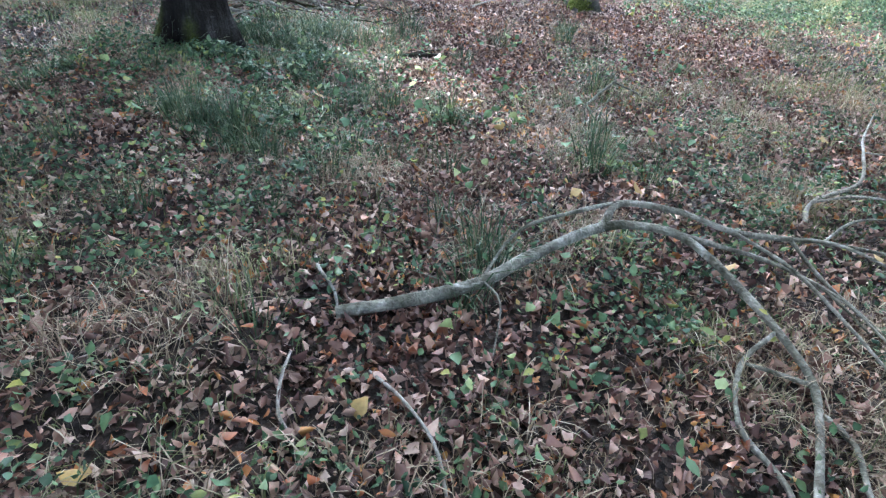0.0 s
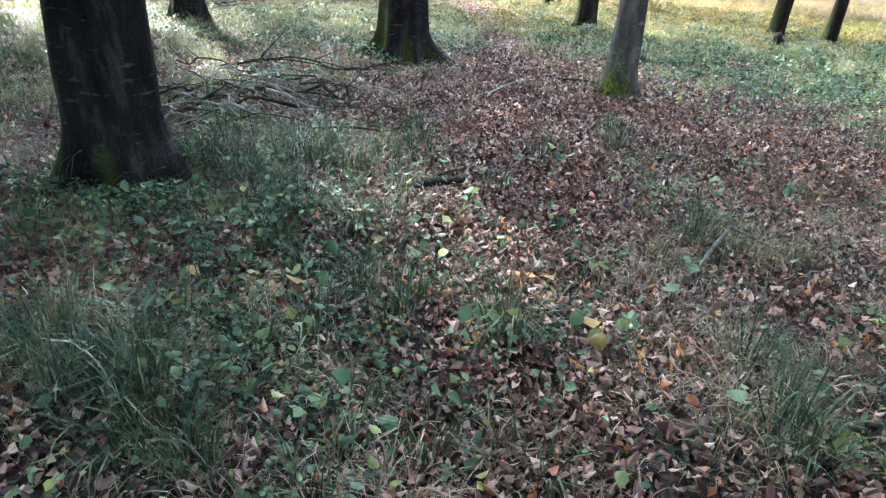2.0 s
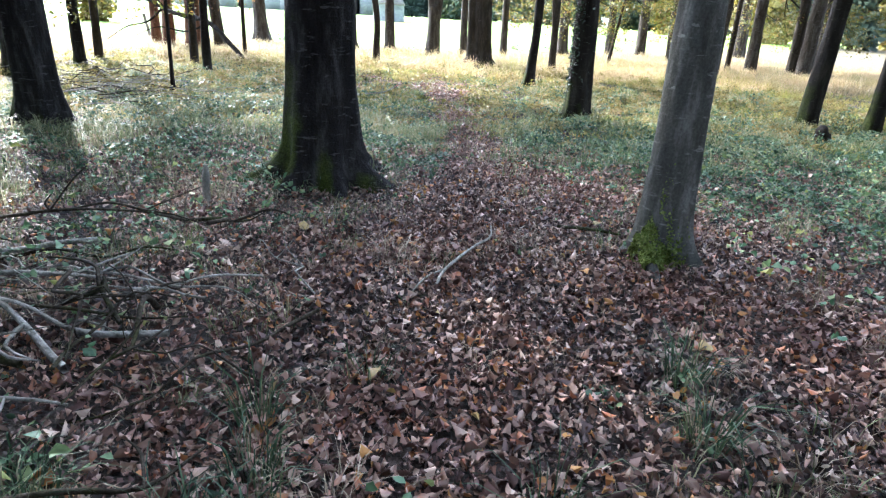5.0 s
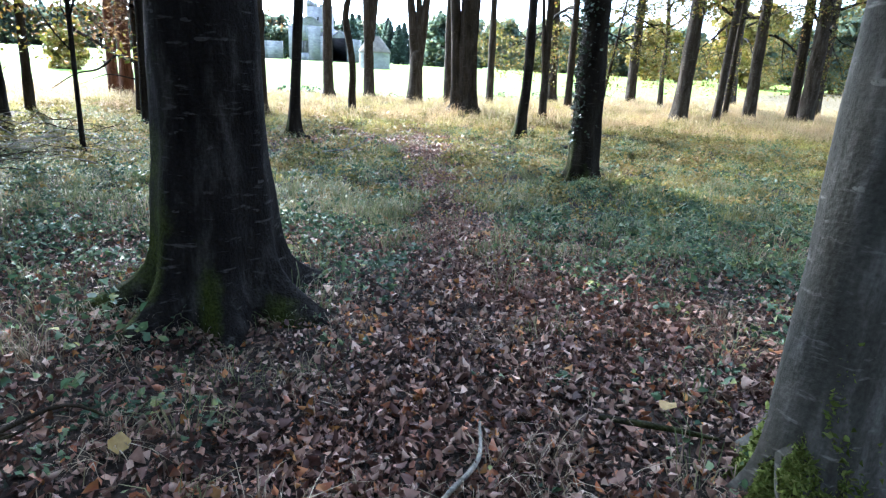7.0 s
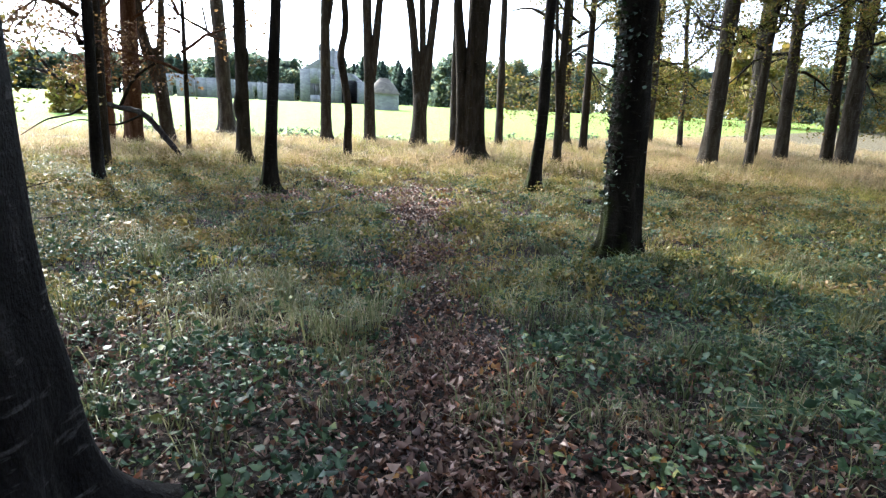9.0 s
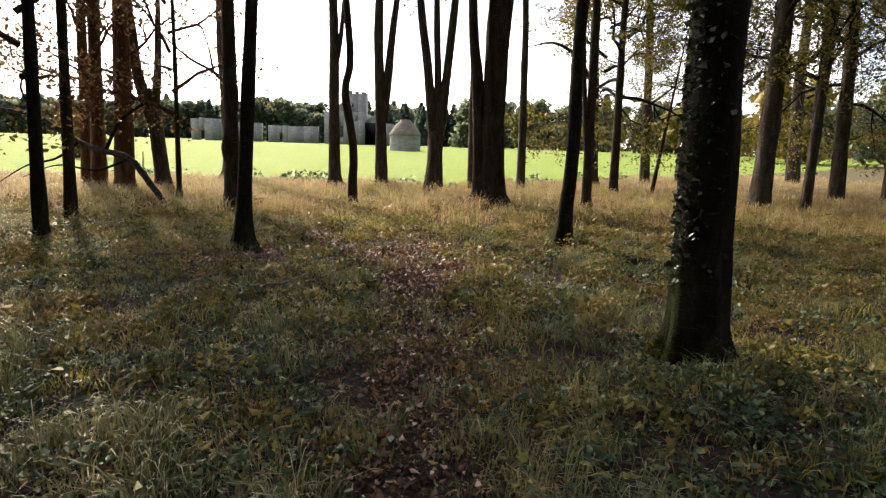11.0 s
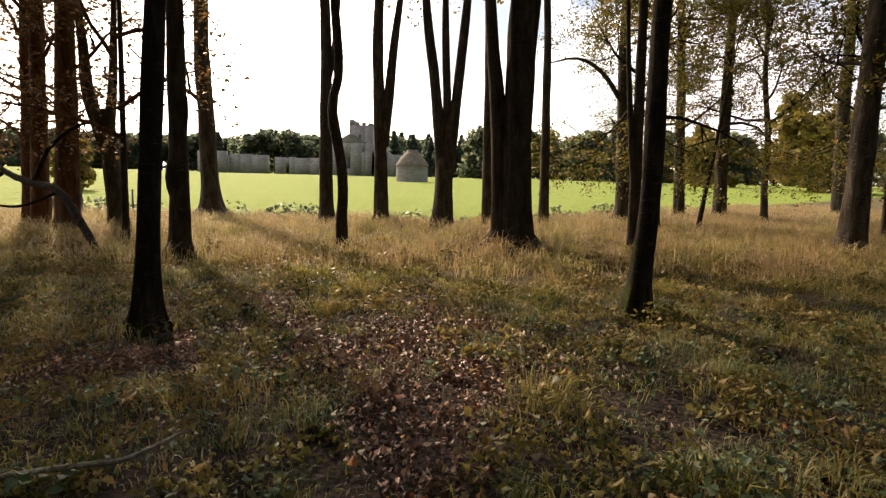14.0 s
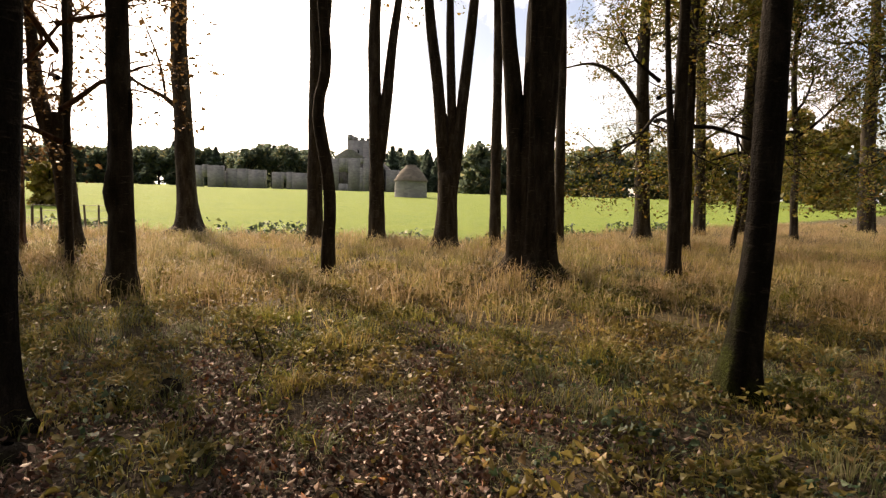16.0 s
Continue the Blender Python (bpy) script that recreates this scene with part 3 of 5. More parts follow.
tree(6.08, 34.2, 0.48, 0.25, (-0.05, 0.02), height=15, low="low", label="grey beech with a long arching side branch", limbs=(
    ((-0.2, 0, 4.1, 0.10), (-1.1, -0.2, 5.2, 0.075), (-2.0, -0.4, 5.6, 0.05), (-3.0, -0.5, 5.4, 0.015)),
    ((-0.1, 0, 2.8, 0.055), (-0.45, 0, 3.4, 0.045), (-0.7, 0, 3.7, 0.02))))
tree(4.0, 25.6, 0.18, 0.125, (-0.02, 0.01), bark=bark_dark, height=12, label="slim dark trunk among golden grass", crown="thin", limbs=(((0, 0, 0.8, 0.075), (-0.2, 0, 2.5, 0.06), (-0.4, 0.1, 5.2, 0.04), (-0.6, 0, 9, 0.01)),))
tree(9.44, 37.9, 0.27, 0.22, (-0.05, 0.02), height=16, label="grey trunk at the far edge of the wood", low="low")
tree(11.3, 38.3, 0.33, 0.27, (-0.02, 0.01), height=16, label="grey trunk beside a leaning dead stem", low="low")
tree(7.5, 31.0, 0.09, 0.07, (0.11, -0.04), bark=bark_dark, height=6, crown="", label="leaning dead bare sapling stem", name="sapling")
tree(12.18, 36.3, 0.17, 0.13, (-0.07, 0.03), height=13, bends=((3.2, 0.12, 0),), label="slender wavering grey trunk", low="low", crown="thin")
tree(19.2, 42.8, 0.45, 0.36, (-0.05, 0.03), height=17, label="stout grey trunk at the far edge of the wood", low="low")
tree(8.62, 25.8, 0.40, 0.245, (0.0, 0.0), label="grey trunk with smooth bark among golden grass", low="low")
# trees on the left
for cx, cy, a, b, h, lab in ((-8.62, 25.9, 0.36, 0.25, 13, "red-brown trunk hung with russet leaves"), (-9.75, 26.5, 0.25, 0.2, 13, "red-brown trunk in a tight clump"),
                             (-10.5, 27.1, 0.21, 0.17, 12, "red-brown trunk in a tight clump")):
    tree(cx, cy, a, b, (0.03, 0.02), bark=bark_red, height=h, low="russet", label=lab)
tree(-8.06, 26.9, 0.30, 0.2, (-0.06, -0.04), height=2.7, crown="", label="grey trunk leaning over and forking low", limbs=(
    ((-0.12, -0.08, 1.8, 0.19), (-0.42, -0.28, 3.2, 0.15), (-0.5, -0.3, 4.7, 0.095), (-0.9, -0.4, 9, 0.03)),
    ((-0.14, -0.10, 2.0, 0.15), (0.08, -0.1, 3.6, 0.1), (0.17, 0, 6, 0.05), (0.4, 0, 9, 0.02))))
tree(-6.39, 24.5, 0.08, 0.065, (0.015, 0.01), bark=bark_dark, height=9, crown="thin", low="russet", label="thin dark pole-like trunk")
tree(-5.2, 18.25, 0.12, 0.09, (0.03, 0.02), bark=bark_dark, height=10, crown="thin", low="russet", label="thin dark trunk with drooping twigs")
tree(-6.5, 20.7, 0.13, 0.1, (0.03, 0.02), bark=bark_dark, height=11, crown="thin", label="thin dark trunk by the brushwood")
# dense crown and low sprays added here to keep sun off the path
tree(-8.5, 16.8, 0.26, 0.19, (0.03, 0.02), height=15, label="grey beech trunk among brushwood", crown="dense", low="low")
tree(-8.5, 19.0, 0.16, 0.12, (0.02, 0.01), height=12, label="slim grey trunk among brushwood", crown="thin")
tree(-8.8, 20.3, 0.13, 0.1, (0.04, 0.03), bark=bark_dark, height=11, crown="thin", low="russet", label="slim dark trunk among brushwood")
tree(-4.47, 14.85, 0.045, 0.03, (0.03, 0.02), bark=bark_dark, height=4.5, crown="", label="thin bare dark woodland sapling", name="sapling", limbs=(((0.05, 0.03, 1.8, 0.015), (0.3, 0, 2.4, 0.01), (0.5, 0.1, 3.2, 0.004)), ((0.05, 0.03, 1.4, 0.012), (-0.3, 0, 1.9, 0.008), (-0.5, 0.1, 2.6, 0.003))))
# trees on the right
for cx, cy, a, b, lx, low_set, dark in ((10.07, 26.2, 0.17, 0.13, 0.0, "low", 0), (12.4, 30.1, 0.13, 0.11, -0.02, None, 1), (13.4, 30.1, 0.3, 0.23, -0.04, "low", 0), (15.2, 29.2, 0.34, 0.28, -0.04, "low", 0),
                                        (15.4, 30.4, 0.25, 0.215, -0.05, None, 1), (17.8, 32.6, 0.28, 0.235, -0.03, "low", 0),
                                        (6.7, 15.1, 0.22, 0.15, 0.0, None, 1), (7.85, 15.0, 0.19, 0.125, -0.03, None, 1)):
    tree(cx, cy, a, b, (lx, -lx * 0.5), bark=bark_dark if dark else bark_shaded, height=16, low=low_set, label="dark trunk rising from green undergrowth" if cy < 20 else "grey beech trunk on the grassy edge of the wood")
# the unseen wood behind and beside the walk, densely crowned to cut light
back_rng = np.random.default_rng(77)
for k in range(52):
    a = radians(back_rng.uniform(150, 390))
    d = back_rng.uniform(9, 30)
    bx0, by0 = d * math.cos(a) * 1.0, 4 + d * math.sin(a) * 0.9
    if abs(bx0) < 9 and by0 > 0.5 or by0 > 14 or math.hypot(bx0, by0 - 4) < 7:
        continue
    tree(bx0, by0, 0.38, 0.24, (0.01, 0), label="unseen grey beech behind the path, added to cut sky light", crown="dense")
# unseen trees added on the left to hold back sun and sky light
for cx, cy in ((-16, 14), (-21, 12), (-12.5, 11), (-10.5, 9.5), (-12, 16.5)):
    tree(cx, cy, 0.38, 0.26, (0.01, 0), label="unseen grey beech with a full crown, added to block light", crown="dense")
# further added trees, crowns thinned so sun reaches the left-hand ground
for cx, cy in ((-19, 19), (-15, 21), (-17, 17), (-12.6, 19.6), (-9.6, 13.2)):
    tree(cx, cy, 0.36, 0.25, (0.01, 0), label="added grey beech with a crown thinned to let sun through", crown="thin", height=15)
# more unseen trees added all round to darken the wood
for cx, cy in ((-4.5, -3), (3.8, -2.5), (0.5, -7), (-8, 3.5), (8.8, 4.0), (13, 9.5), (16, 21), (23, 26)):
    tree(cx, cy, 0.38, 0.24, (0.01, 0), label="unseen grey beech beside the path, added to cut sky light", crown="dense")


# ---- the ground's cover ----
def scatter(r, n, x0, x1, y0, y1, keep):
    x, y = r.uniform(x0, x1, n), r.uniform(y0, y1, n)
    k = r.uniform(0, 1, n) < keep(x, y)
    return x[k], y[k]


def patchy(x, y, scale, seed):
    """Soft patches between 0 and 1."""
    s = 0
    for i in range(4):
        a = seed * 1.7 + i * 2.1
        s = s + np.sin((x * math.cos(a) + y * math.sin(a)) * scale * (1 + 0.37 * i) + seed * (i + 1))
    return np.clip(0.5 + 0.28 * s, 0, 1)


def blades(r, x, y, height, width, droop, lean=0.5, lift=0.0, out_way=None):
    """Arching grass blades of three lengths each."""
    n = len(x)
    z = ground_z(x, y) - 0.01 + lift * r.uniform(0, 1, n)
    yaw = r.uniform(0, 2 * math.pi, n) if out_way is None else out_way
    h = height * r.uniform(0.5, 1.3, n)
    d = np.stack([np.cos(yaw), np.sin(yaw), np.zeros(n)], 1)
    s = np.stack([-np.sin(yaw), np.cos(yaw), np.zeros(n)], 1)
    turn = r.uniform(0, 2 * math.pi, n)
    s = s * np.cos(turn)[:, None] + d * np.sin(turn)[:, None]
    b = np.stack([x, y, z], 1)
    out = h * r.uniform(0.15, 1.0, n) * lean
    w = width * r.uniform(0.6, 1.4, n)
    up = np.array([[0, 0, 1.0]])
    tip = 1 - droop * r.uniform(0, 1, n)
    rows = []
    for q, thin in ((0.0, 0.5), (0.4, 0.46), (0.75, 0.32), (1.0, 0.06)):
        rise_q = 2 * q * (1 - q) * 1.15 + q * q * tip
        c = b + d * (out * q ** 1.6)[:, None] + up * (h * rise_q)[:, None]
        rows += [c - s * (w * thin)[:, None], c + s * (w * thin)[:, None]]
    v = np.stack(rows, 1).reshape(-1, 3)
    k = np.arange(n)[:, None] * 8
    f = np.concatenate([k + np.array([[0, 1, 3, 2]]), k + np.array([[2, 3, 5, 4]]), k + np.array([[4, 5, 7, 6]])], 0)
    return v, f


def stuff(name, v, f, mat, label, category):
    ob = new(name, mesh_of(name, v, f, mat))
    return tagged(ob, label, category, kind="stuff")


def tuft_points(r, cx, cy, per, spread):
    n = r.poisson(per * np.exp(r.normal(0, 0.35, len(cx))), len(cx))
    dx, dy = r.normal(0, spread, n.sum()), r.normal(0, spread, n.sum())
    x, y = np.repeat(cx, n) + dx, np.repeat(cy, n) + dy
    return x, y, np.arctan2(dy, dx) + r.normal(0, 0.6, n.sum())


def blob(x, y, cx, cy, rx, ry):
    return np.exp(-((x - cx) / rx) ** 2 - ((y - cy) / ry) ** 2)


def step(v, a, b):
    return np.clip((v - a) / (b - a), 0, 1)


def litter_share(x, y):
    """How much bare leaf litter shows at a place."""
    px = path_x(y)
    trail = np.exp(-((x - px) / np.interp(y, [0, 6, 9, 11.5, 13, 19, 20.5], [0.7, 0.8, 0.6, 0.36, 0.33, 0.33, 0.15])) ** 2) * step(y, 23, 19)
    glade = step(x, -2.6, -0.6) * step(x, 3.8, 2.6) * step(y, 4.6, 6.2) * step(y, 10.6, 9.3) * (1 - 0.75 * blob(x, y, -1.0, 9.4, 1.1, 0.8))
    spill = 0.6 * blob(x, y, 1.4, 10.7, 0.7, 0.45) + 0.6 * blob(x, y, -1.9, 3.9, 0.5, 0.5) + 0.5 * blob(x, y, -3.4, 3.8, 0.9, 0.6)
    late = 1.0 * (blob(x, y, -1.6, 18.0, 1.0, 0.7) + blob(x, y, -1.9, 19.3, 0.8, 0.5) + blob(x, y, -0.7, 18.2, 0.9, 0.7) + blob(x, y, 0.6, 17.4, 0.8, 0.9) + blob(x, y, 0.4, 18.7, 0.7, 0.6) + blob(x, y, -2.2, 17.3, 0.7, 0.4)) * step(patchy(x, y, 3.4, 4), 0.3, 0.7)
    return np.clip(trail * np.interp(y, [0, 3.5, 5.5], [0.25, 0.45, 0.95]) + glade * (0.35 + 0.65 * patchy(x, y, 2.6, 21)) + spill + late, 0, 1)


def field_mask(x, y):
    return y < field_edge(x) + 0.6 * np.sin(x * 1.3)


r = np.random.default_rng(5)
# leaf litter
x, y = scatter(r, 470000, -6.0, 7.0, -0.6, 12.5, lambda x, y: np.clip(0.22 + 0.3 * step(y, 5.5, 4.5) * (0.4 + 0.6 * patchy(x, y, 2.9, 43)) + litter_share(x, y) * 0.72, 0, 1) * np.where(y < 5, 1.15, 1) * np.where((x < -3.5) | (x > 4.5), 0.5, 1))
x2, y2 = scatter(r, 130000, -4.5, 4.5, 12.5, 22.5, lambda x, y: np.clip(0.04 + litter_share(x, y), 0, 1))
x, y = np.concatenate([x, x2]), np.concatenate([y, y2])
x2, y2 = scatter(r, 60000, -15, 15, -9, 16, lambda x, y: np.where((x > -6) & (x < 7) & (y > -0.6), 0, 0.7))
x, y = np.concatenate([x, x2]), np.concatenate([y, y2])
v, f = leaves_at(r, np.stack([x, y, ground_z(x, y) + r.uniform(0.004, 0.05, len(x))], 1), np.where(y > 12, 0.030, 0.034)[:, None], 0.6, 0.56, 1.6)
stuff("leaf_litter", v, f, litter_mat, "brown and tan fallen beech leaves covering the ground", "leaf litter")


# low leafy herbs in clumps
def herb_share(x, y):
    near = 0.6 * step(y, 5.2, 3.6) * step(patchy(x, y, 3.4, 31), 0.25, 0.7)
    left = 1.2 * blob(x, y, -1.5, 4.7, 1.1, 1.0) + 0.7 * blob(x, y, -2.7, 4.3, 0.9, 0.6) + 0.6 * blob(x, y, -0.6, 4.4, 0.5, 0.7)
    roots = 0.6 * blob(x, y, -1.0, 9.4, 1.1, 0.8) * step(patchy(x, y, 3.9, 36), 0.2, 0.6) + 0.3 * blob(x, y, 1.9, 9.9, 0.9, 0.7) * step(patchy(x, y, 4.4, 37), 0.4, 0.7)
    right = step(x, 2.3, 3.6) * step(y, 8.4, 9.6) * step(y, 14.6, 12.6) + 0.5 * blob(x, y, 3.0, 9.8, 0.8, 0.6)
    belt = step(y, 9.9, 10.8) * step(y, 15.5, 13.0) * (0.35 + 0.65 * patchy(x, y, 2.4, 12)) * step(np.abs(x - path_x(y)), 0.2, 0.6)
    wide = 0.3 * step(patchy(x, y, 2.1, 2), 0.4, 0.75) + 0.3 * step(y, 13, 15) * step(patchy(x, y, 2.7, 18), 0.4, 0.75)
    return np.clip(near + left + roots + right + belt + wide, 0, 1) * np.clip(1 - (y - 17) / 4, 0.0, 1) * np.clip(1 - 0.93 * litter_share(x, y), 0, 1)


cx, cy = scatter(r, 42000, -6, 8.5, -0.4, 21, lambda x, y: herb_share(x, y) ** 1.2)
n = r.poisson(np.where(cy < 9, 11, 7), len(cx))
hx, hy = np.repeat(cx, n) + r.normal(0, 0.055, n.sum()), np.repeat(cy, n) + r.normal(0, 0.055, n.sum())
mound = 0.05 + 0.26 * patchy(hx, hy, 4.6, 33) * patchy(hx, hy, 2.3, 14)
v, f = leaves_at(r, np.stack([hx, hy, ground_z(hx, hy) + 0.01 + mound * r.uniform(0, 1, len(hx)) ** 0.6], 1), np.where(hy < 9, 0.027 + 0.012 * blob(hx, hy, -1.6, 4.6, 1.1, 1.2), 0.036)[:, None], 0.5, 0.72, 0.9)
stuff("ground_herbs", v, f, herb_mat, "low dark green woodland herbs and nettles", "undergrowth")


# broad pale leaves of taller herbs, a few to a stalk
cx, cy = scatter(r, 1500, -3.2, 2.4, 0.6, 6.6, lambda x, y: 0.2 + 0.5 * blob(x, y, -1.5, 4.6, 0.9, 1.4) + 0.3 * step(y, 3.2, 2.0) * patchy(x, y, 2.9, 41))
cx2, cy2 = scatter(r, 900, 2.2, 7, 7.5, 12.5, lambda x, y: 0.4 + 0 * x)
cx3, cy3 = scatter(r, 420, -3.2, -1.2, 6.4, 10.5, lambda x, y: 0.35 + 0 * x)
cx, cy = np.concatenate([cx, cx2, cx3]), np.concatenate([cy, cy2, cy3])
n = r.poisson(2.2, len(cx)) + 1
cx, cy = np.repeat(cx, n) + r.normal(0, 0.04, n.sum()), np.repeat(cy, n) + r.normal(0, 0.04, n.sum())
v, f = leaves_at(r, np.stack([cx, cy, ground_z(cx, cy) + r.uniform(0.05, 0.17, len(cx))], 1), np.where(cy < 3.2, 0.034, 0.045)[:, None], 0.5, 0.8, 1.0)
stuff("broad_herbs", v, f, broad_mat, "broad pale green leaves of taller woodland herbs", "undergrowth")


# green grass in tufts under the trees
def green_share(x, y):
    thin = 0.10 + 0.35 * step(patchy(x, y, 2.3, 7), 0.35, 0.75)
    right = 1.1 * step(x, 0.5, 1.3) * step(y, 7.0, 5.6) * step(y, 2.6, 3.6) * (0.4 + 0.6 * patchy(x, y, 2.4, 13))
    start = 0.35 * step(y, 5.0, 3.5) * step(patchy(x, y, 3.8, 17), 0.3, 0.7)
    lit = 0.8 * step(x, -2.5, -3.2) * step(y, 5.0, 6.5)
    belt = step(y, 10.8, 12.4) * step(y, 21.5, 18.5) * step(patchy(x, y, 2.0, 19) * 0.55 + patchy(x, y, 4.9, 20) * 0.45, 0.25, 0.65)
    return np.clip(thin + right + start + lit + belt, 0, 1) * np.clip(1 - 0.9 * litter_share(x, y), 0, 1)


def tuft_height(cx, cy, low, high):
    """Tall tufts beside short ones, in drifts."""
    return low + (high - low) * patchy(cx, cy, 3.1, 27) * (0.4 + 0.6 * patchy(cx, cy, 7.3, 28))


cx, cy = scatter(r, 13500, -8, 9, -0.4, 21.5, green_share)
bx, by, bw = tuft_points(r, cx, cy, 19, 0.06)
v, f = blades(r, bx, by, tuft_height(bx, by, 0.08, 0.32) * np.interp(by, [5, 6, 10.5, 12, 14, 16], [0.55, 0.75, 0.8, 1.0, 0.9, 0.6]), np.where(by > 10.5, 0.0068, 0.0048), 0.8, 1.3, 0.0, bw)
stuff("green_grass", v, f, grass_green, "tufts of green woodland grass", "grass")
cx, cy = scatter(r, 2600, -3.4, 1.6, 1.5, 7.6, lambda x, y: np.clip(0.65 * blob(x, y, -1.5, 5.6, 0.8, 0.6) + 0.25 * blob(x, y, -1.55, 3.4, 0.7, 0.45) + 0.25 * blob(x, y, -0.75, 4.5, 0.5, 0.7) + blob(x, y, -0.5, 6.4, 0.28, 0.2) + 0.08 * blob(x, y, 1.2, 3.0, 0.6, 0.5) + 0.03, 0, 1) * step(patchy(x, y, 5.5, 8), 0.3, 0.6))
bx, by, bw = tuft_points(r, cx, cy, 50, 0.045)
v, f = blades(r, bx, by, tuft_height(bx, by, 0.16, 0.36), 0.0058, 0.95, 1.4, 0.0, bw)
stuff("long_grass", v, f, sedge_mat, "long arching dark green grass tufts", "grass")
# dry straw in tufts among the litter
cx, cy = scatter(r, 13000, -5, 6, -0.2, 13, lambda x, y: np.clip(0.05 + 0.75 * step(patchy(x, y, 2.6, 3), 0.4, 0.75) * np.where(y < 5.5, 1.2, 0.15) + 0.5 * blob(x, y, -1.0, 9.6, 0.7, 0.6) + 0.3 * blob(x, y, 2.7, 4.6, 0.8, 0.8), 0, 1))
bx, by, bw = tuft_points(r, cx, cy, 17, 0.055)
v, f = blades(r, bx, by, tuft_height(bx, by, 0.05, 0.15), 0.0042, 1.0, 2.3, 0.04, bw)
stuff("dry_grass", v, f, straw_mat, "pale dead grass stems arching over the litter", "grass")


# small yellowing weeds, leafy and low, on the sunny side of the wood
def weed_share(x, y):
    drift = step(patchy(x, y, 2.9, 51) * 0.55 + patchy(x, y, 6.1, 52) * 0.45, 0.3, 0.7)
    return drift * step(y, 12.2, 14.0) * step(y, 27.0, 22.0) * step(np.abs(x), 12, 7) * np.clip(1 - 0.95 * litter_share(x, y), 0, 1)


cx, cy = scatter(r, 38000, -10, 11, 12.0, 26, weed_share)
n = r.poisson(8, len(cx))
hx, hy = np.repeat(cx, n) + r.normal(0, 0.06, n.sum()), np.repeat(cy, n) + r.normal(0, 0.06, n.sum())
mound = 0.04 + 0.20 * patchy(hx, hy, 4.1, 53) * patchy(hx, hy, 7.7, 54)
v, f = leaves_at(r, np.stack([hx, hy, ground_z(hx, hy) + 0.01 + mound * r.uniform(0, 1, len(hx)) ** 0.6], 1), 0.042, 0.7, 0.5, 1.2)
stuff("yellowing_weeds", v, f, weed_mat, "low yellowing leafy weeds in drifts among the grass", "undergrowth")


# golden grass between the trees
def gold_share(x, y):
    a = step(y, 13.5, 19.0) * field_mask(x, y) * np.clip(1 - litter_share(x, y) * 1.0, 0.02, 1)
    return a * np.where(y < 21, 0.06 + 0.6 * step(patchy(x, y, 2.6, 9) * 0.6 + patchy(x, y, 1.1, 3) * 0.4, 0.25, 0.65), 0.45 + 0.55 * patchy(x, y, 1.3, 9)) * np.where(y > 34, 0.6, 1)


cx, cy = scatter(r, 22000, -15, 24, 13.5, 50, gold_share)
tall = cy > 21.5
bx, by, bw = tuft_points(r, cx[tall], cy[tall], 14, 0.12)
v, f = blades(r, bx, by, tuft_height(bx, by, 0.20, 0.40), 0.0085, 0.6, 1.1, 0.0, bw)
stuff("golden_grass", v, f, grass_gold, "knee-high golden autumn grass among the trunks", "grass")
bx, by, bw = tuft_points(r, cx[~tall], cy[~tall], 24, 0.085)
v, f = blades(r, bx, by, tuft_height(bx, by, 0.06, 0.24) * np.interp(by, [15, 19, 21], [0.9, 0.75, 1.0]), 0.0062, 0.8, 1.5, 0.0, bw)
stuff("golden_grass", v, f, grass_yellow, "shin-high yellowing grass in loose tufts", "grass")
cx, cy = scatter(r, 9000, -12, 12, 12.5, 33, lambda x, y: field_mask(x, y) * np.clip(1 - litter_share(x, y) * 1.1, 0.02, 1) * step(patchy(x, y, 2.4, 11), 0.25, 0.7))
bx, by, bw = tuft_points(r, cx, cy, 16, 0.08)
v, f = blades(r, bx, by, tuft_height(bx, by, 0.07, 0.26) * np.interp(by, [15, 19, 22], [0.9, 0.7, 1.1]), 0.0064, 0.8, 1.4, 0.0, bw)
stuff("mixed_grass", v, f, grass_yellow, "green grass growing through the golden grass", "grass")
# leafy weeds along the field's margin
x = r.uniform(-13, 12, 5000)
y = field_edge(x) + r.normal(0.3, 0.5, len(x))
k = patchy(x, y, 0.9, 6) > 0.45
v, f = leaves_at(r, np.stack([x[k], y[k], r.uniform(0.02, 0.42, k.sum()) * patchy(x[k], y[k], 2.0, 2)], 1), 0.10, 0.6, 0.7)
stuff("margin_weeds", v, f, herb_mat, "leafy green weeds along the field's margin", "undergrowth")

# ---- fallen wood and small things on the ground ----
def stick_thing(name, label, category, branches, mat, segs=9, group=""):
    """One fallen branch: a main stem and its side branches, rows of x, y, z, r above the ground."""
    x0, y0 = branches[0][0][0], branches[0][0][1]
    thing = new(name)
    thing.location = (x0, y0, 0)
    tagged(thing, label, category, group)
    for i, rows in enumerate(branches):
        q = [(x - x0, y - y0, z + 0.02 + float(ground_z(np.float64(x), np.float64(y))), rr) for x, y, z, rr in rows]
        v, f = tube(spline(q, 0.04), segs if i == 0 else 7, 0.07, x0 * 3 + i)
        part("stem" if i == 0 else "side_branch", mesh_of("stem", v, f, mat, True), thing)
    return thing


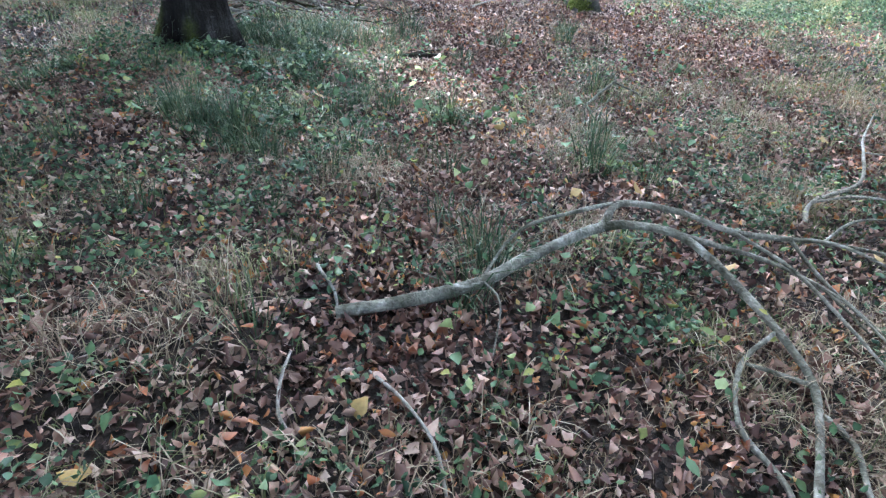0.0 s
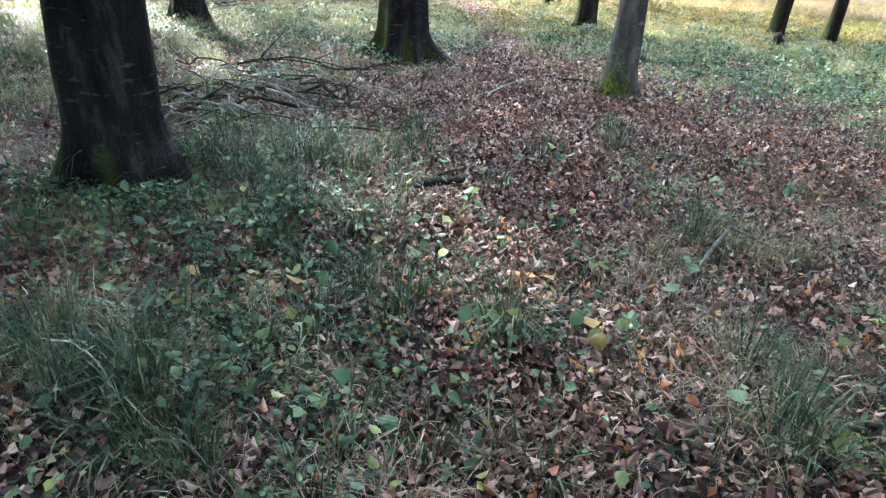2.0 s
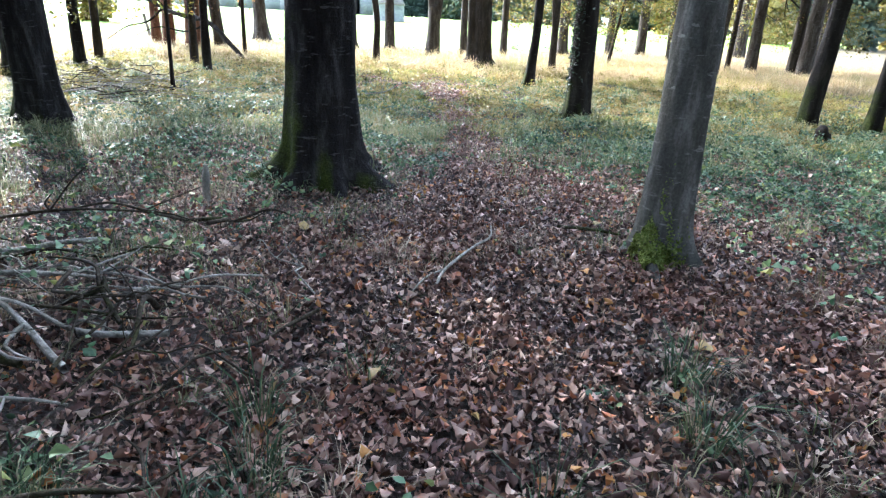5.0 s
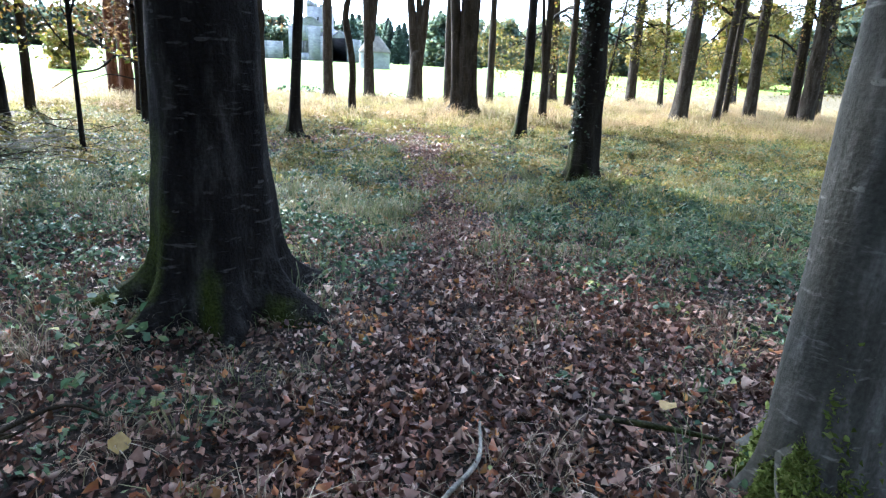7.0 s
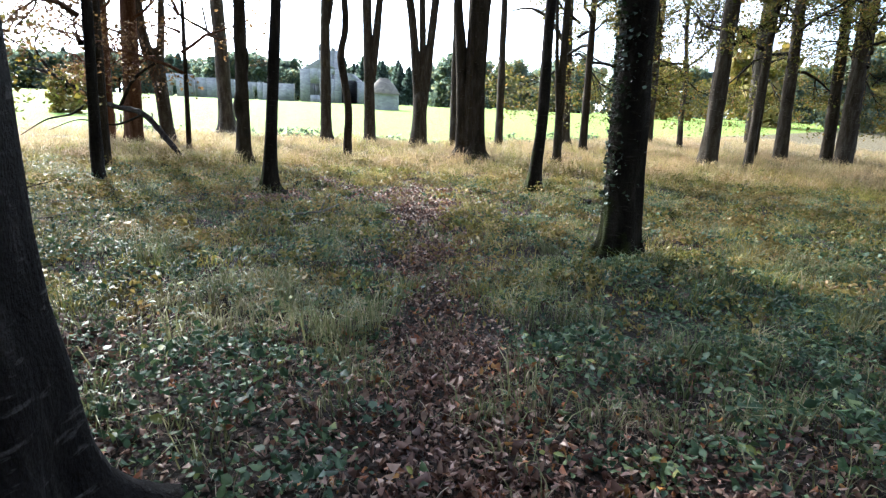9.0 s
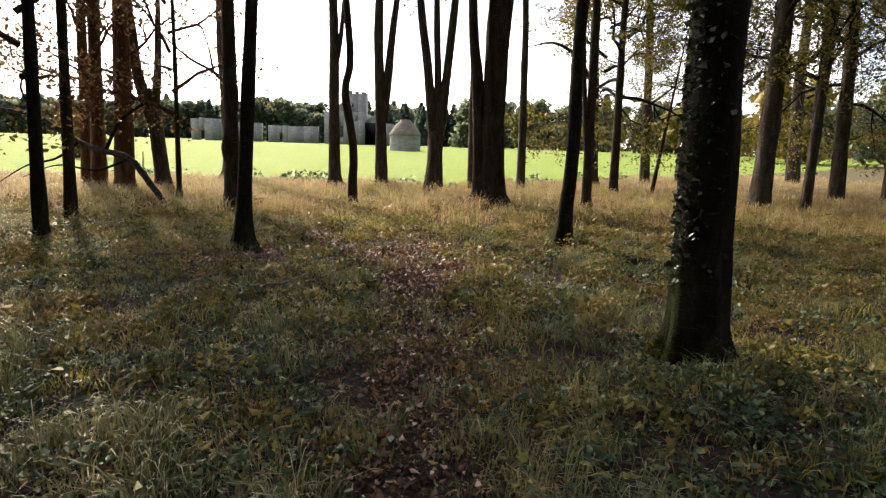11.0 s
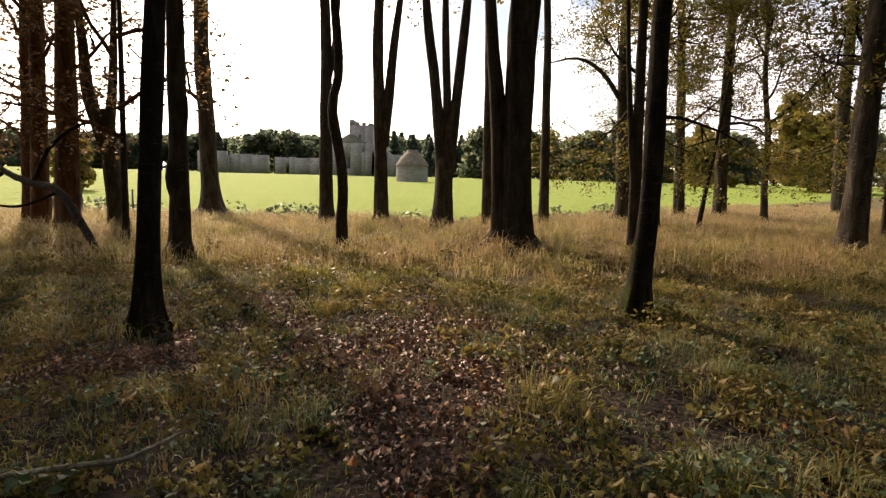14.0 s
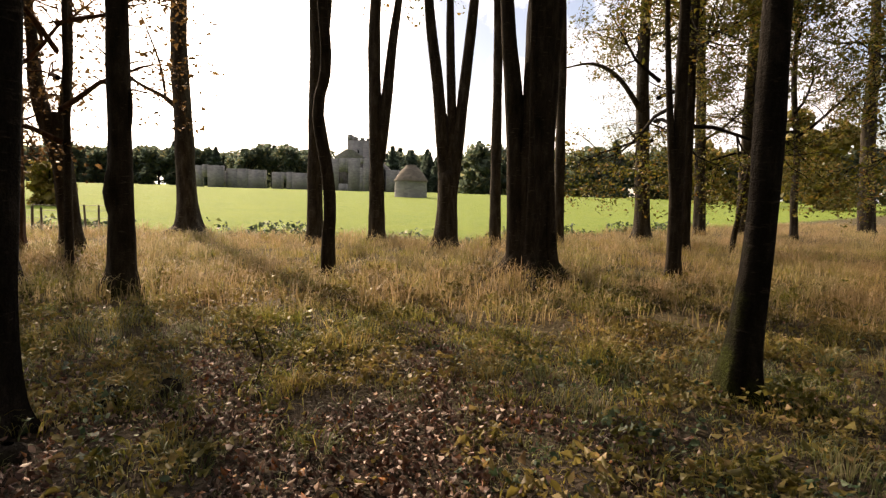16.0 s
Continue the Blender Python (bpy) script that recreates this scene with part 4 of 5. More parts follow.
wood_pale = bark_material("lichened_wood", (0.06, 0.06, 0.04), (0.19, 0.185, 0.15), (0.45, 0.44, 0.38), -0.3, 1.0)
stick_thing("fallen_branch", "lichened grey forked branch lying across the litter", "branch", (
    ((-0.22, 1.68, 0.035, 0.025), (0.05, 1.77, 0.06, 0.028), (0.35, 1.90, 0.09, 0.027), (0.56, 2.04, 0.14, 0.025), (0.88, 2.17, 0.22, 0.022), (1.15, 2.13, 0.24, 0.018), (1.30, 2.02, 0.2, 0.018), (1.40, 1.85, 0.15, 0.017), (1.49, 1.66, 0.09, 0.015), (1.52, 1.45, 0.05, 0.014), (1.38, 1.10, 0.035, 0.013), (1.25, 0.85, 0.03, 0.010)),
    ((0.86, 2.16, 0.22, 0.018), (0.95, 2.29, 0.27, 0.017), (1.2, 2.26, 0.27, 0.014), (1.44, 2.2, 0.24, 0.014), (1.74, 2.27, 0.2, 0.013), (1.97, 2.38, 0.15, 0.011), (2.34, 2.45, 0.08, 0.008)),
    ((0.34, 1.90, 0.09, 0.007), (0.5, 2.15, 0.2, 0.008), (0.75, 2.24, 0.25, 0.010), (0.95, 2.29, 0.28, 0.008)),
    ((1.74, 2.27, 0.2, 0.010), (1.84, 2.10, 0.1, 0.008), (1.97, 1.77, 0.05, 0.006), (2.05, 1.5, 0.03, 0.003)),
    ((1.15, 2.13, 0.24, 0.013), (1.4, 2.12, 0.2, 0.011), (1.60, 2.13, 0.15, 0.010), (1.80, 2.02, 0.1, 0.007), (1.9, 1.8, 0.05, 0.004)),
    ((1.47, 1.7, 0.1, 0.010), (1.30, 1.55, 0.06, 0.010), (1.21, 1.29, 0.04, 0.010), (1.28, 1.09, 0.03, 0.010), (1.27, 0.9, 0.03, 0.006)),
    ((1.52, 1.48, 0.05, 0.010), (1.37, 1.51, 0.08, 0.008), (1.3, 1.53, 0.09, 0.006)),
    ((1.5, 1.35, 0.05, 0.010), (1.56, 1.25, 0.04, 0.010), (1.53, 1.1, 0.03, 0.010), (1.5, 0.9, 0.03, 0.006)),
    ((1.44, 2.2, 0.24, 0.009), (1.62, 2.0, 0.2, 0.008), (1.75, 1.75, 0.12, 0.007), (1.85, 1.5, 0.06, 0.004)),
    ((1.74, 2.27, 0.2, 0.008), (1.95, 2.2, 0.22, 0.007), (2.2, 2.05, 0.16, 0.006), (2.4, 1.8, 0.08, 0.003)),
    ((1.97, 2.38, 0.15, 0.008), (2.2, 2.55, 0.2, 0.007), (2.5, 2.6, 0.2, 0.004)),
    ((1.6, 2.13, 0.15, 0.006), (1.78, 1.92, 0.14, 0.006), (1.92, 1.62, 0.08, 0.004), (1.95, 1.4, 0.03, 0.003)),
    ((0.35, 1.9, 0.1, 0.005), (0.42, 1.72, 0.12, 0.004), (0.4, 1.5, 0.05, 0.003))), wood_pale, 10)
stick_thing("fallen_branch", "pale crooked branch standing out of the grass", "branch", (
    ((2.15, 2.83, 0.03, 0.013), (2.25, 3.0, 0.08, 0.012), (2.6, 3.2, 0.12, 0.011), (2.75, 3.5, 0.2, 0.009), (2.85, 3.7, 0.22, 0.008), (3.05, 4.0, 0.3, 0.005)),
    ((2.25, 3.0, 0.08, 0.008), (2.55, 3.05, 0.1, 0.008), (2.9, 2.95, 0.1, 0.005)),
    ((2.75, 3.5, 0.2, 0.006), (3.0, 3.45, 0.2, 0.005), (3.2, 3.5, 0.2, 0.003))), wood_dead)
stick_thing("forked_stick", "pale forked stick with a broken white end", "stick", (
    ((1.16, 4.58, 0.01, 0.011), (1.30, 4.74, 0.08, 0.012), (1.45, 4.90, 0.15, 0.014), (1.43, 4.97, 0.18, 0.013)),
    ((1.45, 4.88, 0.14, 0.009), (1.60, 4.78, 0.09, 0.007), (1.78, 4.64, 0.02, 0.004))), wood_pale)
stick_thing("rotten_stick", "black rotten stick lying in the litter", "stick", (
    ((-0.62, 5.36, 0.02, 0.022), (-0.42, 5.44, 0.04, 0.028), (-0.2, 5.56, 0.045, 0.024), (-0.05, 5.64, 0.03, 0.014)),
    ((-0.42, 5.44, 0.05, 0.012), (-0.3, 5.62, 0.06, 0.011), (-0.12, 5.85, 0.05, 0.006))), wood_black)
stick_thing("stick", "thin bent grey stick beside the path", "stick", (
    ((-0.40, 2.06, 0.02, 0.008), (-0.36, 1.95, 0.04, 0.008), (-0.25, 1.8, 0.04, 0.007), (-0.22, 1.7, 0.02, 0.006)),), wood_dead)
stick_thing("stick", "slender curved twig half buried in leaves", "stick", (
    ((-0.33, 1.45, 0.03, 0.006), (-0.32, 1.31, 0.04, 0.006), (-0.28, 1.16, 0.03, 0.006), (-0.2, 1.08, 0.02, 0.005)),), wood_dead)
stick_thing("stick", "long thin pale twig across the leaves", "stick", (
    ((-0.03, 1.38, 0.03, 0.006), (0.1, 1.25, 0.05, 0.006), (0.22, 1.1, 0.04, 0.006), (0.27, 0.95, 0.02, 0.005)),), wood_dead)
stick_thing("stick", "crooked grey stick lying on the leafy path", "stick", (
    ((0.12, 8.0, 0.03, 0.010), (0.18, 8.2, 0.05, 0.011), (0.36, 8.55, 0.05, 0.010), (0.5, 8.75, 0.05, 0.009), (0.53, 9.0, 0.03, 0.006)),
    ((0.18, 8.2, 0.05, 0.007), (0.05, 8.05, 0.04, 0.006), (-0.05, 7.8, 0.02, 0.004))), wood_dead)
stick_thing("stick", "dark stick lying by the pale trunk", "stick", (((1.05, 9.05, 0.03, 0.014), (1.3, 8.95, 0.05, 0.014), (1.5, 8.9, 0.03, 0.008)),), bark_dark)
stick_thing("stick", "forked dead branch lying in the grass", "stick", (
    ((-1.55, 15.88, 0.05, 0.012), (-1.2, 15.9, 0.09, 0.014), (-1.0, 15.95, 0.11, 0.012), (-0.8, 16.1, 0.2, 0.006)),
    ((-1.02, 15.95, 0.1, 0.008), (-0.98, 16.0, 0.22, 0.006), (-0.95, 16.05, 0.34, 0.004))), wood_dead)
stick_thing("twig", "thin dark twig standing up in the grass", "twig", (((-1.2, 19.3, 0, 0.006), (-1.15, 19.3, 0.2, 0.005), (-1.22, 19.32, 0.42, 0.003)),), bark_dark, 6)
stick_thing("broken_stem", "grey broken stem standing upright beside the roots", "stump", (((-1.80, 9.45, -0.05, 0.034), (-1.81, 9.45, 0.1, 0.03), (-1.80, 9.46, 0.24, 0.028), (-1.79, 9.46, 0.31, 0.018)),), wood_dead)
stick_thing("tree_stump", "dark rotten stump in green undergrowth", "stump", (((5.95, 13.5, -0.05, 0.17), (5.96, 13.5, 0.08, 0.13), (5.95, 13.5, 0.22, 0.115), (5.98, 13.5, 0.25, 0.07), (5.98, 13.5, 0.25, 0.01)),), wood_black, 14)
for sx0, sy0, sr in ((-2.1, 18.2, 0.08), (-2.05, 19.0, 0.09), (-1.75, 19.15, 0.07), (3.0, 18.3, 0.12)):
    stick_thing("rotten_stump", "black rotten stump remnant low in the grass", "stump", (((sx0, sy0, -0.05, sr * 1.3), (sx0 + 0.01, sy0, 0.02, sr), (sx0, sy0, 0.06, sr * 0.75), (sx0, sy0, 0.08, sr * 0.3)),), wood_black, 12, "stump remnants")


def brush_pile(label, cx, cy, wx, wy, count, high, seed, mat, length, thick=1.0):
    """A heap of crossed dead branches."""
    rr = np.random.default_rng(seed)
    thing = new("brush_pile")
    thing.location = (cx, cy, 0)
    tagged(thing, label, "brushwood")
    for i in range(count):
        a = rr.normal(0.3, 0.7) + (math.pi if rr.uniform() < 0.5 else 0)
        ln = length * rr.uniform(0.45, 1.2)
        px, py = rr.normal(0, wx * 0.5), rr.normal(0, wy * 0.5)
        z0 = rr.uniform(0.02, high)
        rad = rr.uniform(0.006, 0.022) * thick
        wood = mat if rr.uniform() < 0.45 else bark_brown
        rows = []
        for k in range(6):
            s = k / 5 - 0.5
            rows.append((px + math.cos(a) * ln * s + rr.normal(0, 0.05), py + math.sin(a) * ln * s + rr.normal(0, 0.05), max(0.02, z0 + (0.25 - s * s) * rr.uniform(0.0, 0.5) + rr.normal(0, 0.02)), rad * (1 - 0.14 * k)))
        v, f = tube(spline(rows, 0.07), 6, 0.06, i)
        br = part("branch", mesh_of("branch", v, f, wood, True), thing)
        for j in range(rr.integers(1, 4)):
            p0 = np.array(rows[rr.integers(1, 5)])
            d = np.array([rr.normal(0, 1), rr.normal(0, 1), rr.normal(0.2, 0.35)])
            d = d / np.linalg.norm(d) * ln * rr.uniform(0.18, 0.4)
            tw = [tuple(p0 * [1, 1, 1, 0.6]), (*(p0[:3] + d * 0.5 + rr.normal(0, 0.03, 3)), rad * 0.4), (*np.maximum(p0[:3] + d, [-99, -99, 0.01]), rad * 0.18)]
            v, f = tube(spline(tw, 0.08), 5)
            part("twig", mesh_of("twig", v, f, wood, True), br)
    return thing


brush_pile("heap of bleached dead branches in the undergrowth", -2.15, 7.3, 1.3, 1.3, 52, 0.17, 7, wood_dead, 1.2)
brush_pile("dark twiggy heap of brushwood round a sapling", -4.7, 14.2, 1.2, 1.7, 60, 0.25, 8, wood_dead, 1.0, 0.45)
brush_pile("heap of grey brushwood among slim trunks", -6.3, 15.6, 1.3, 1.3, 34, 0.3, 9, wood_dead, 1.2, 0.6)
stick_thing("fallen_limb", "dark fallen limb propped against the clump of trunks", "branch", (
    ((-5.9, 22.9, 0.02, 0.05), (-6.3, 23.2, 0.3, 0.07), (-7.2, 23.8, 0.95, 0.075), (-8.2, 24.3, 1.15, 0.07), (-9.0, 24.7, 1.35, 0.06), (-10.4, 25.2, 1.9, 0.05), (-11.6, 25.5, 2.1, 0.02)),
    ((-8.0, 24.2, 1.15, 0.045), (-7.6, 24.2, 1.8, 0.04), (-7.0, 24.3, 2.25, 0.03), (-6.6, 24.3, 2.2, 0.015)),
    ((-9.0, 24.7, 1.35, 0.04), (-9.4, 24.4, 0.9, 0.03), (-10.0, 24.2, 0.7, 0.02), (-10.6, 24.0, 0.3, 0.01)),
    ((-7.2, 23.8, 0.95, 0.035), (-7.8, 23.5, 0.7, 0.025), (-8.5, 23.2, 0.75, 0.015), (-9.1, 22.9, 0.5, 0.008)),
    ((-10.4, 25.2, 1.9, 0.035), (-10.6, 25.0, 2.6, 0.025), (-10.2, 24.9, 3.2, 0.012))), wood_black)

# ivy on one side of its trunk
r = np.random.default_rng(21)
n = 2200
hz = r.uniform(0, 1, n) ** 0.8 * 7.5 + 0.5
an = r.normal(math.radians(200), 0.55, n)
rad_at = 0.19 * (1 - 0.3 * hz / 8) + 0.008 + r.uniform(0, 0.035, n)
v, f = leaves_at(r, np.stack([-0.03 * hz + np.cos(an) * rad_at, 0.01 * hz + np.sin(an) * rad_at, hz], 1), 0.037, 0.8, 0.95)
part("ivy", mesh_of("ivy", v, f, ivy_mat), ivy_tree, "glossy dark ivy leaves")
# bright moss round the foot of the pale trunk
v, f = tube(spline(((-0.05, -0.05, 0.22, 0.13), (-0.12, -0.14, 0.12, 0.09), (-0.16, -0.28, 0.03, 0.06), (-0.17, -0.40, -0.04, 0.04)), 0.04), 12, 0.06, 2.0)
part("root", mesh_of("root", v, f, bark_smooth, True), smooth_tree)
n = 8000
an = r.normal(math.radians(212), 0.50, n)
hz = np.abs(r.normal(0, 0.15, n)) * (1 + 0.35 * np.sin(an * 5))
rad_at = 0.155 + 0.11 * np.exp(-hz / 0.12) + r.uniform(0, 0.025, n) * (0.5 + 0.5 * np.sin(an * 9 + hz * 20))
v, f = leaves_at(r, np.stack([np.cos(an) * rad_at, np.sin(an) * rad_at, hz], 1), 0.024, 0.9, 0.4)
q = spline(((-0.10, -0.11, 0.20, 0.085), (-0.13, -0.20, 0.10, 0.075), (-0.17, -0.32, 0.04, 0.055)), 0.02)
k = r.integers(0, len(q), 3500)
an2, ring = r.uniform(-0.4, math.pi + 0.4, len(k)), r.uniform(0.9, 1.2, len(k))
v2, f2 = leaves_at(r, np.stack([q[k, 0] + np.cos(an2) * q[k, 3] * ring, q[k, 1], q[k, 2] + np.sin(an2) * q[k, 3] * ring], 1), 0.024, 0.9, 0.4)
v, f = join([(v, f), (v2, f2)])
part("moss", mesh_of("moss", v, f, moss_mat), smooth_tree, "bright green moss cushion")

# larger single leaves on the litter
r = np.random.default_rng(22)
leaf_shapes = []
for i in range(12):
    v, f = leaves_at(r, np.zeros((1, 3)), 0.052, 0.35, 0.8)
    leaf_shapes.append(mesh_of("leaf", v, f, yellow_leaf_mat if i % 3 == 0 else litter_mat))
lx, ly = scatter(r, 900, -2.4, 3.0, 0.7, 9.5, lambda x, y: 0.36 * np.clip(1.3 - y / 12, 0, 1))
for i, (a, b) in enumerate(zip(lx[:290], ly[:290])):
    o = part("leaf", leaf_shapes[i % 12], ground)
    o.location = (a, b, float(ground_z(a, b)) + 0.05)
    o.rotation_euler = (r.normal(0, 0.3), r.normal(0, 0.3), r.uniform(0, 6.28))


# ---- fence at the wood's edge ----
fence = new("wire_fence")
fence.location = (-12.4, 30.0, 0)
tagged(fence, "old stock fence of leaning posts and wire", "fence")
for i, (px, lean_x, ph, pr) in enumerate(((0.3, -0.18, 1.0, 0.065), (0.85, 0.04, 0.75, 0.035), (1.05, 0.0, 0.7, 0.03), (1.75, 0.05, 0.95, 0.025), (2.15, -0.03, 0.8, 0.03), (2.45, 0.02, 0.8, 0.03))):
    v, f = tube(spline(((px, 0.1 * i, -0.1, pr), (px + lean_x * 0.5, 0.1 * i, ph * 0.5, pr), (px + lean_x, 0.1 * i, ph, pr * 0.9)), 0.2), 8, 0.05, i)
    part("post", mesh_of("post", v, f, wood_dead, True), fence)
for z in (0.25, 0.45, 0.65, 0.8):
    v, f = tube(spline(((-0.8, -0.1, z, 0.004), (1.2, 0.15, z - 0.02, 0.004), (3.0, 0.45, z, 0.004)), 0.5), 4)
    part("wire", mesh_of("wire", v, f, wire_mat), fence)


# ---- the ruined buildings across the field ----
def box_mesh(x0, x1, y0, y1, z0, z1):
    v = [(x, y, z) for z in (z0, z1) for y in (y0, y1) for x in (x0, x1)]
    return np.array(v, dtype=float), np.array([[0, 2, 3, 1], [4, 5, 7, 6], [0, 1, 5, 4], [2, 6, 7, 3], [0, 4, 6, 2], [1, 3, 7, 5]])


def masonry(x0, x1, h, depth, openings, seed, ragged=0.14, course=3.6):
    """Boxes of a wall along x with holes (left, right, sill, head) through it and a broken top."""
    rr = np.random.default_rng(seed)
    cuts = {x0, x1}
    x = x0
    while x < x1:
        cuts.add(min(x, x1))
        x += rr.uniform(0.6, 1.2) * course
    for o in openings:
        cuts |= {o[0], o[1]}
    cuts = sorted(c for c in cuts if x0 <= c <= x1)
    out = []
    for a, b in zip(cuts[:-1], cuts[1:]):
        top = h + rr.uniform(-ragged, ragged)
        hole = next((o for o in openings if o[0] <= a and b <= o[1]), None)
        if hole:
            if hole[2] > 0:
                out.append(box_mesh(a, b, 0, depth, -0.4, hole[2]))
            out.append(box_mesh(a, b, 0, depth, hole[3], top))
        else:
            out.append(box_mesh(a, b, 0, depth, -0.4, top))
    return out


def ruin(name, label, x, y, pieces, mat=stone_grey):
    thing = new(name)
    thing.location = (x, y, float(rise(np.float64(y))))
    tagged(thing, label, "ruin", "ruined buildings across the field")
    for nm, boxes, m in pieces:
        v, f = join(boxes)
        part(nm, mesh_of(nm, v, f, m), thing)
    return thing


ruin("ruined_wall", "pale grey rubble wall with a doorway and broken top", -67.0, 150, (("wall", masonry(0, 7.3, 5.3, 0.9, ((2.1, 3.4, 0, 2.4),), 1), stone_grey), ("back_wall", [box_mesh(1, 6, 7, 7.8, -0.4, 4.2)], stone_grey)))
ruin("ruined_wall", "long shaded rubble wall with a broken top", -59.4, 151, (("wall", masonry(0, 9.8, 4.6, 0.9, (), 2), stone_grey),))
ruin("ruined_wall", "low grey rubble wall with a small doorway", -47.8, 150.5, (("wall", masonry(0, 12.5, 4.1, 0.9, ((2.6, 3.6, 0, 2.2),), 3), stone_grey),))
gable = masonry(0, 9.7, 7.9, 0.8, ((2.4, 4.7, 1.7, 4.4), (7.6, 8.4, 5.6, 6.6)), 4, 0.15)
gable += [box_mesh(1.2 + 0.45 * i, 8.5 - 0.45 * i, 0, 0.8, 7.9 + 0.28 * i, 8.25 + 0.28 * i) for i in range(7)]
gable += [box_mesh(2.4 + 0.36 * i, 2.4 + 0.36 * i + 0.10, 0.25, 0.4, 1.7, 4.2) for i in range(1, 6)]
ruin("ruined_church", "gabled ruined church front with a barred arched window", -33.6, 150, (("front_wall", gable, stone_grey), ("side_wall", [box_mesh(0, 0.9, 0.8, 14, -0.4, 7.6)], stone_grey), ("side_wall", [box_mesh(8.8, 9.7, 0.8, 14, -0.4, 7.6)], stone_grey), ("rear_wall", [box_mesh(0.9, 8.8, 13, 14, -0.4, 8.0)], stone_grey)))
tower = masonry(0, 5.6, 12.6, 5.6, (), 5, 0.05)
tower += [box_mesh(0.0, 0.9, 0, 5.6, 12.5, 13.9), box_mesh(1.5, 2.5, 0, 0.7, 12.5, 13.3), box_mesh(3.2, 4.1, 0, 0.7, 12.5, 13.2), box_mesh(4.8, 5.6, 0, 5.6, 12.5, 13.1)]
ruin("church_tower", "square stone tower with broken battlements behind the church", -30.2, 155, (("tower_wall", tower, stone_grey), ("slit_window", [box_mesh(2.5, 2.9, -0.06, 0.2, 8.8, 10.2)], void_mat)))
annexe = masonry(0, 3.8, 5.6, 9, (), 6, 0.05)
annexe += [box_mesh(0.1 + 0.26 * i, 3.7 - 0.26 * i, 0.05, 8.9, 5.6 + 0.22 * i, 5.85 + 0.22 * i) for i in range(7)]
ruin("ruined_house", "small gabled stone house beside the church", -23.85, 152, (("house_wall", masonry(0, 6.6, 5.4, 6, (), 7, 0.1), stone_grey), ("gable", annexe, stone_grey)))


def lathe(profile, segs, seed):
    rr = np.random.default_rng(seed)
    v, f = [], []
    for rad, z in profile:
        for k in range(segs):
            a = k * 2 * math.pi / segs
            j = 1 + rr.normal(0, 0.008)
            v.append((math.cos(a) * rad * j, math.sin(a) * rad * j, z))
    for i in range(len(profile) - 1):
        for k in range(segs):
            f.append([i * segs + k, i * segs + (k + 1) % segs, (i + 1) * segs + (k + 1) % segs, (i + 1) * segs + k])
    return np.array(v), np.array(f)


dovecote = new("dovecote")
dovecote.location = (-7.95, 95, float(rise(np.float64(95))))
tagged(dovecote, "round stone dovecote with a domed conical stone roof", "dovecote")
v, f = lathe(((2.30, -0.4), (2.30, 0.6), (2.24, 2.2)), 40, 1)
part("drum", mesh_of("drum", v, f, stone_grey, True), dovecote)
v, f = lathe(((2.40, 2.2), (2.40, 2.35), (2.1, 2.8), (1.75, 3.3), (1.35, 3.8), (0.85, 4.25), (0.78, 4.3), (0.75, 4.5), (0.0, 4.55)), 40, 2)
part("roof", mesh_of("roof", v, f, stone_roof, True), dovecote)


# ---- far trees ----
def far_tree_meshes(seed, height, width, leaf_mat, conifer=False, count=2300):
    rr = np.random.default_rng(seed)
    tv, tf = tube(spline(((0, 0, -0.3, 0.35), (0.1, 0, height * 0.4, 0.25), (0, 0.1, height * 0.85, 0.06)), 1.0), 8, 0.05, seed)
    pieces = [(tv, tf)]
    if conifer:
        z = rr.uniform(0.08, 1, count) * height
        rad = width * 0.5 * (1 - z / height) ** 0.8 * rr.uniform(0.2, 1.15, count) * (0.8 + 0.2 * np.sin(z * 4))
        a = rr.uniform(0, 6.28, count)
        c = np.stack([np.cos(a) * rad, np.sin(a) * rad, z - rad * 0.25], 1)
    else:
        lobes = 26
        a, u = rr.uniform(0, 6.28, lobes), rr.uniform(0, 1, lobes)
        lc = np.stack([np.cos(a) * width * 0.34 * np.sqrt(u), np.sin(a) * width * 0.34 * np.sqrt(u), height * rr.uniform(0.10, 0.86, lobes)], 1)
        lr = rr.uniform(0.07, 0.2, lobes) * width
        pick = rr.integers(0, lobes, count)
        d = rr.normal(0, 1, (count, 3))
        d /= np.linalg.norm(d, axis=1)[:, None]
        c = lc[pick] + d * (lr[pick] * rr.uniform(0.35, 1.2, count))[:, None] * [1, 1, 0.8]
        c[:, 2] = np.clip(c[:, 2], height * 0.01, height * 1.02)
        for k in range(8):
            pieces.append(tube(spline(((0, 0, height * 0.25, 0.15), (*(lc[k] * 0.5 + [0, 0, height * 0.2]), 0.1), (*lc[k], 0.03)), 1.0), 5))
    v, f = join(pieces)
    lv, lf = leaves_at(rr, c, (0.075 if conifer else 0.085) * width, 0.9, 0.8)
    return mesh_of("trunk", v, f, bark_dark, True), mesh_of("crown", lv, lf, leaf_mat)


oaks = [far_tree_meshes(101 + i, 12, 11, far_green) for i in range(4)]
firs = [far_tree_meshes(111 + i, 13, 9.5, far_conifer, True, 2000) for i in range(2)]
golds = [far_tree_meshes(121 + i, 12, 11, far_yellow, False, 3200) for i in range(2)]


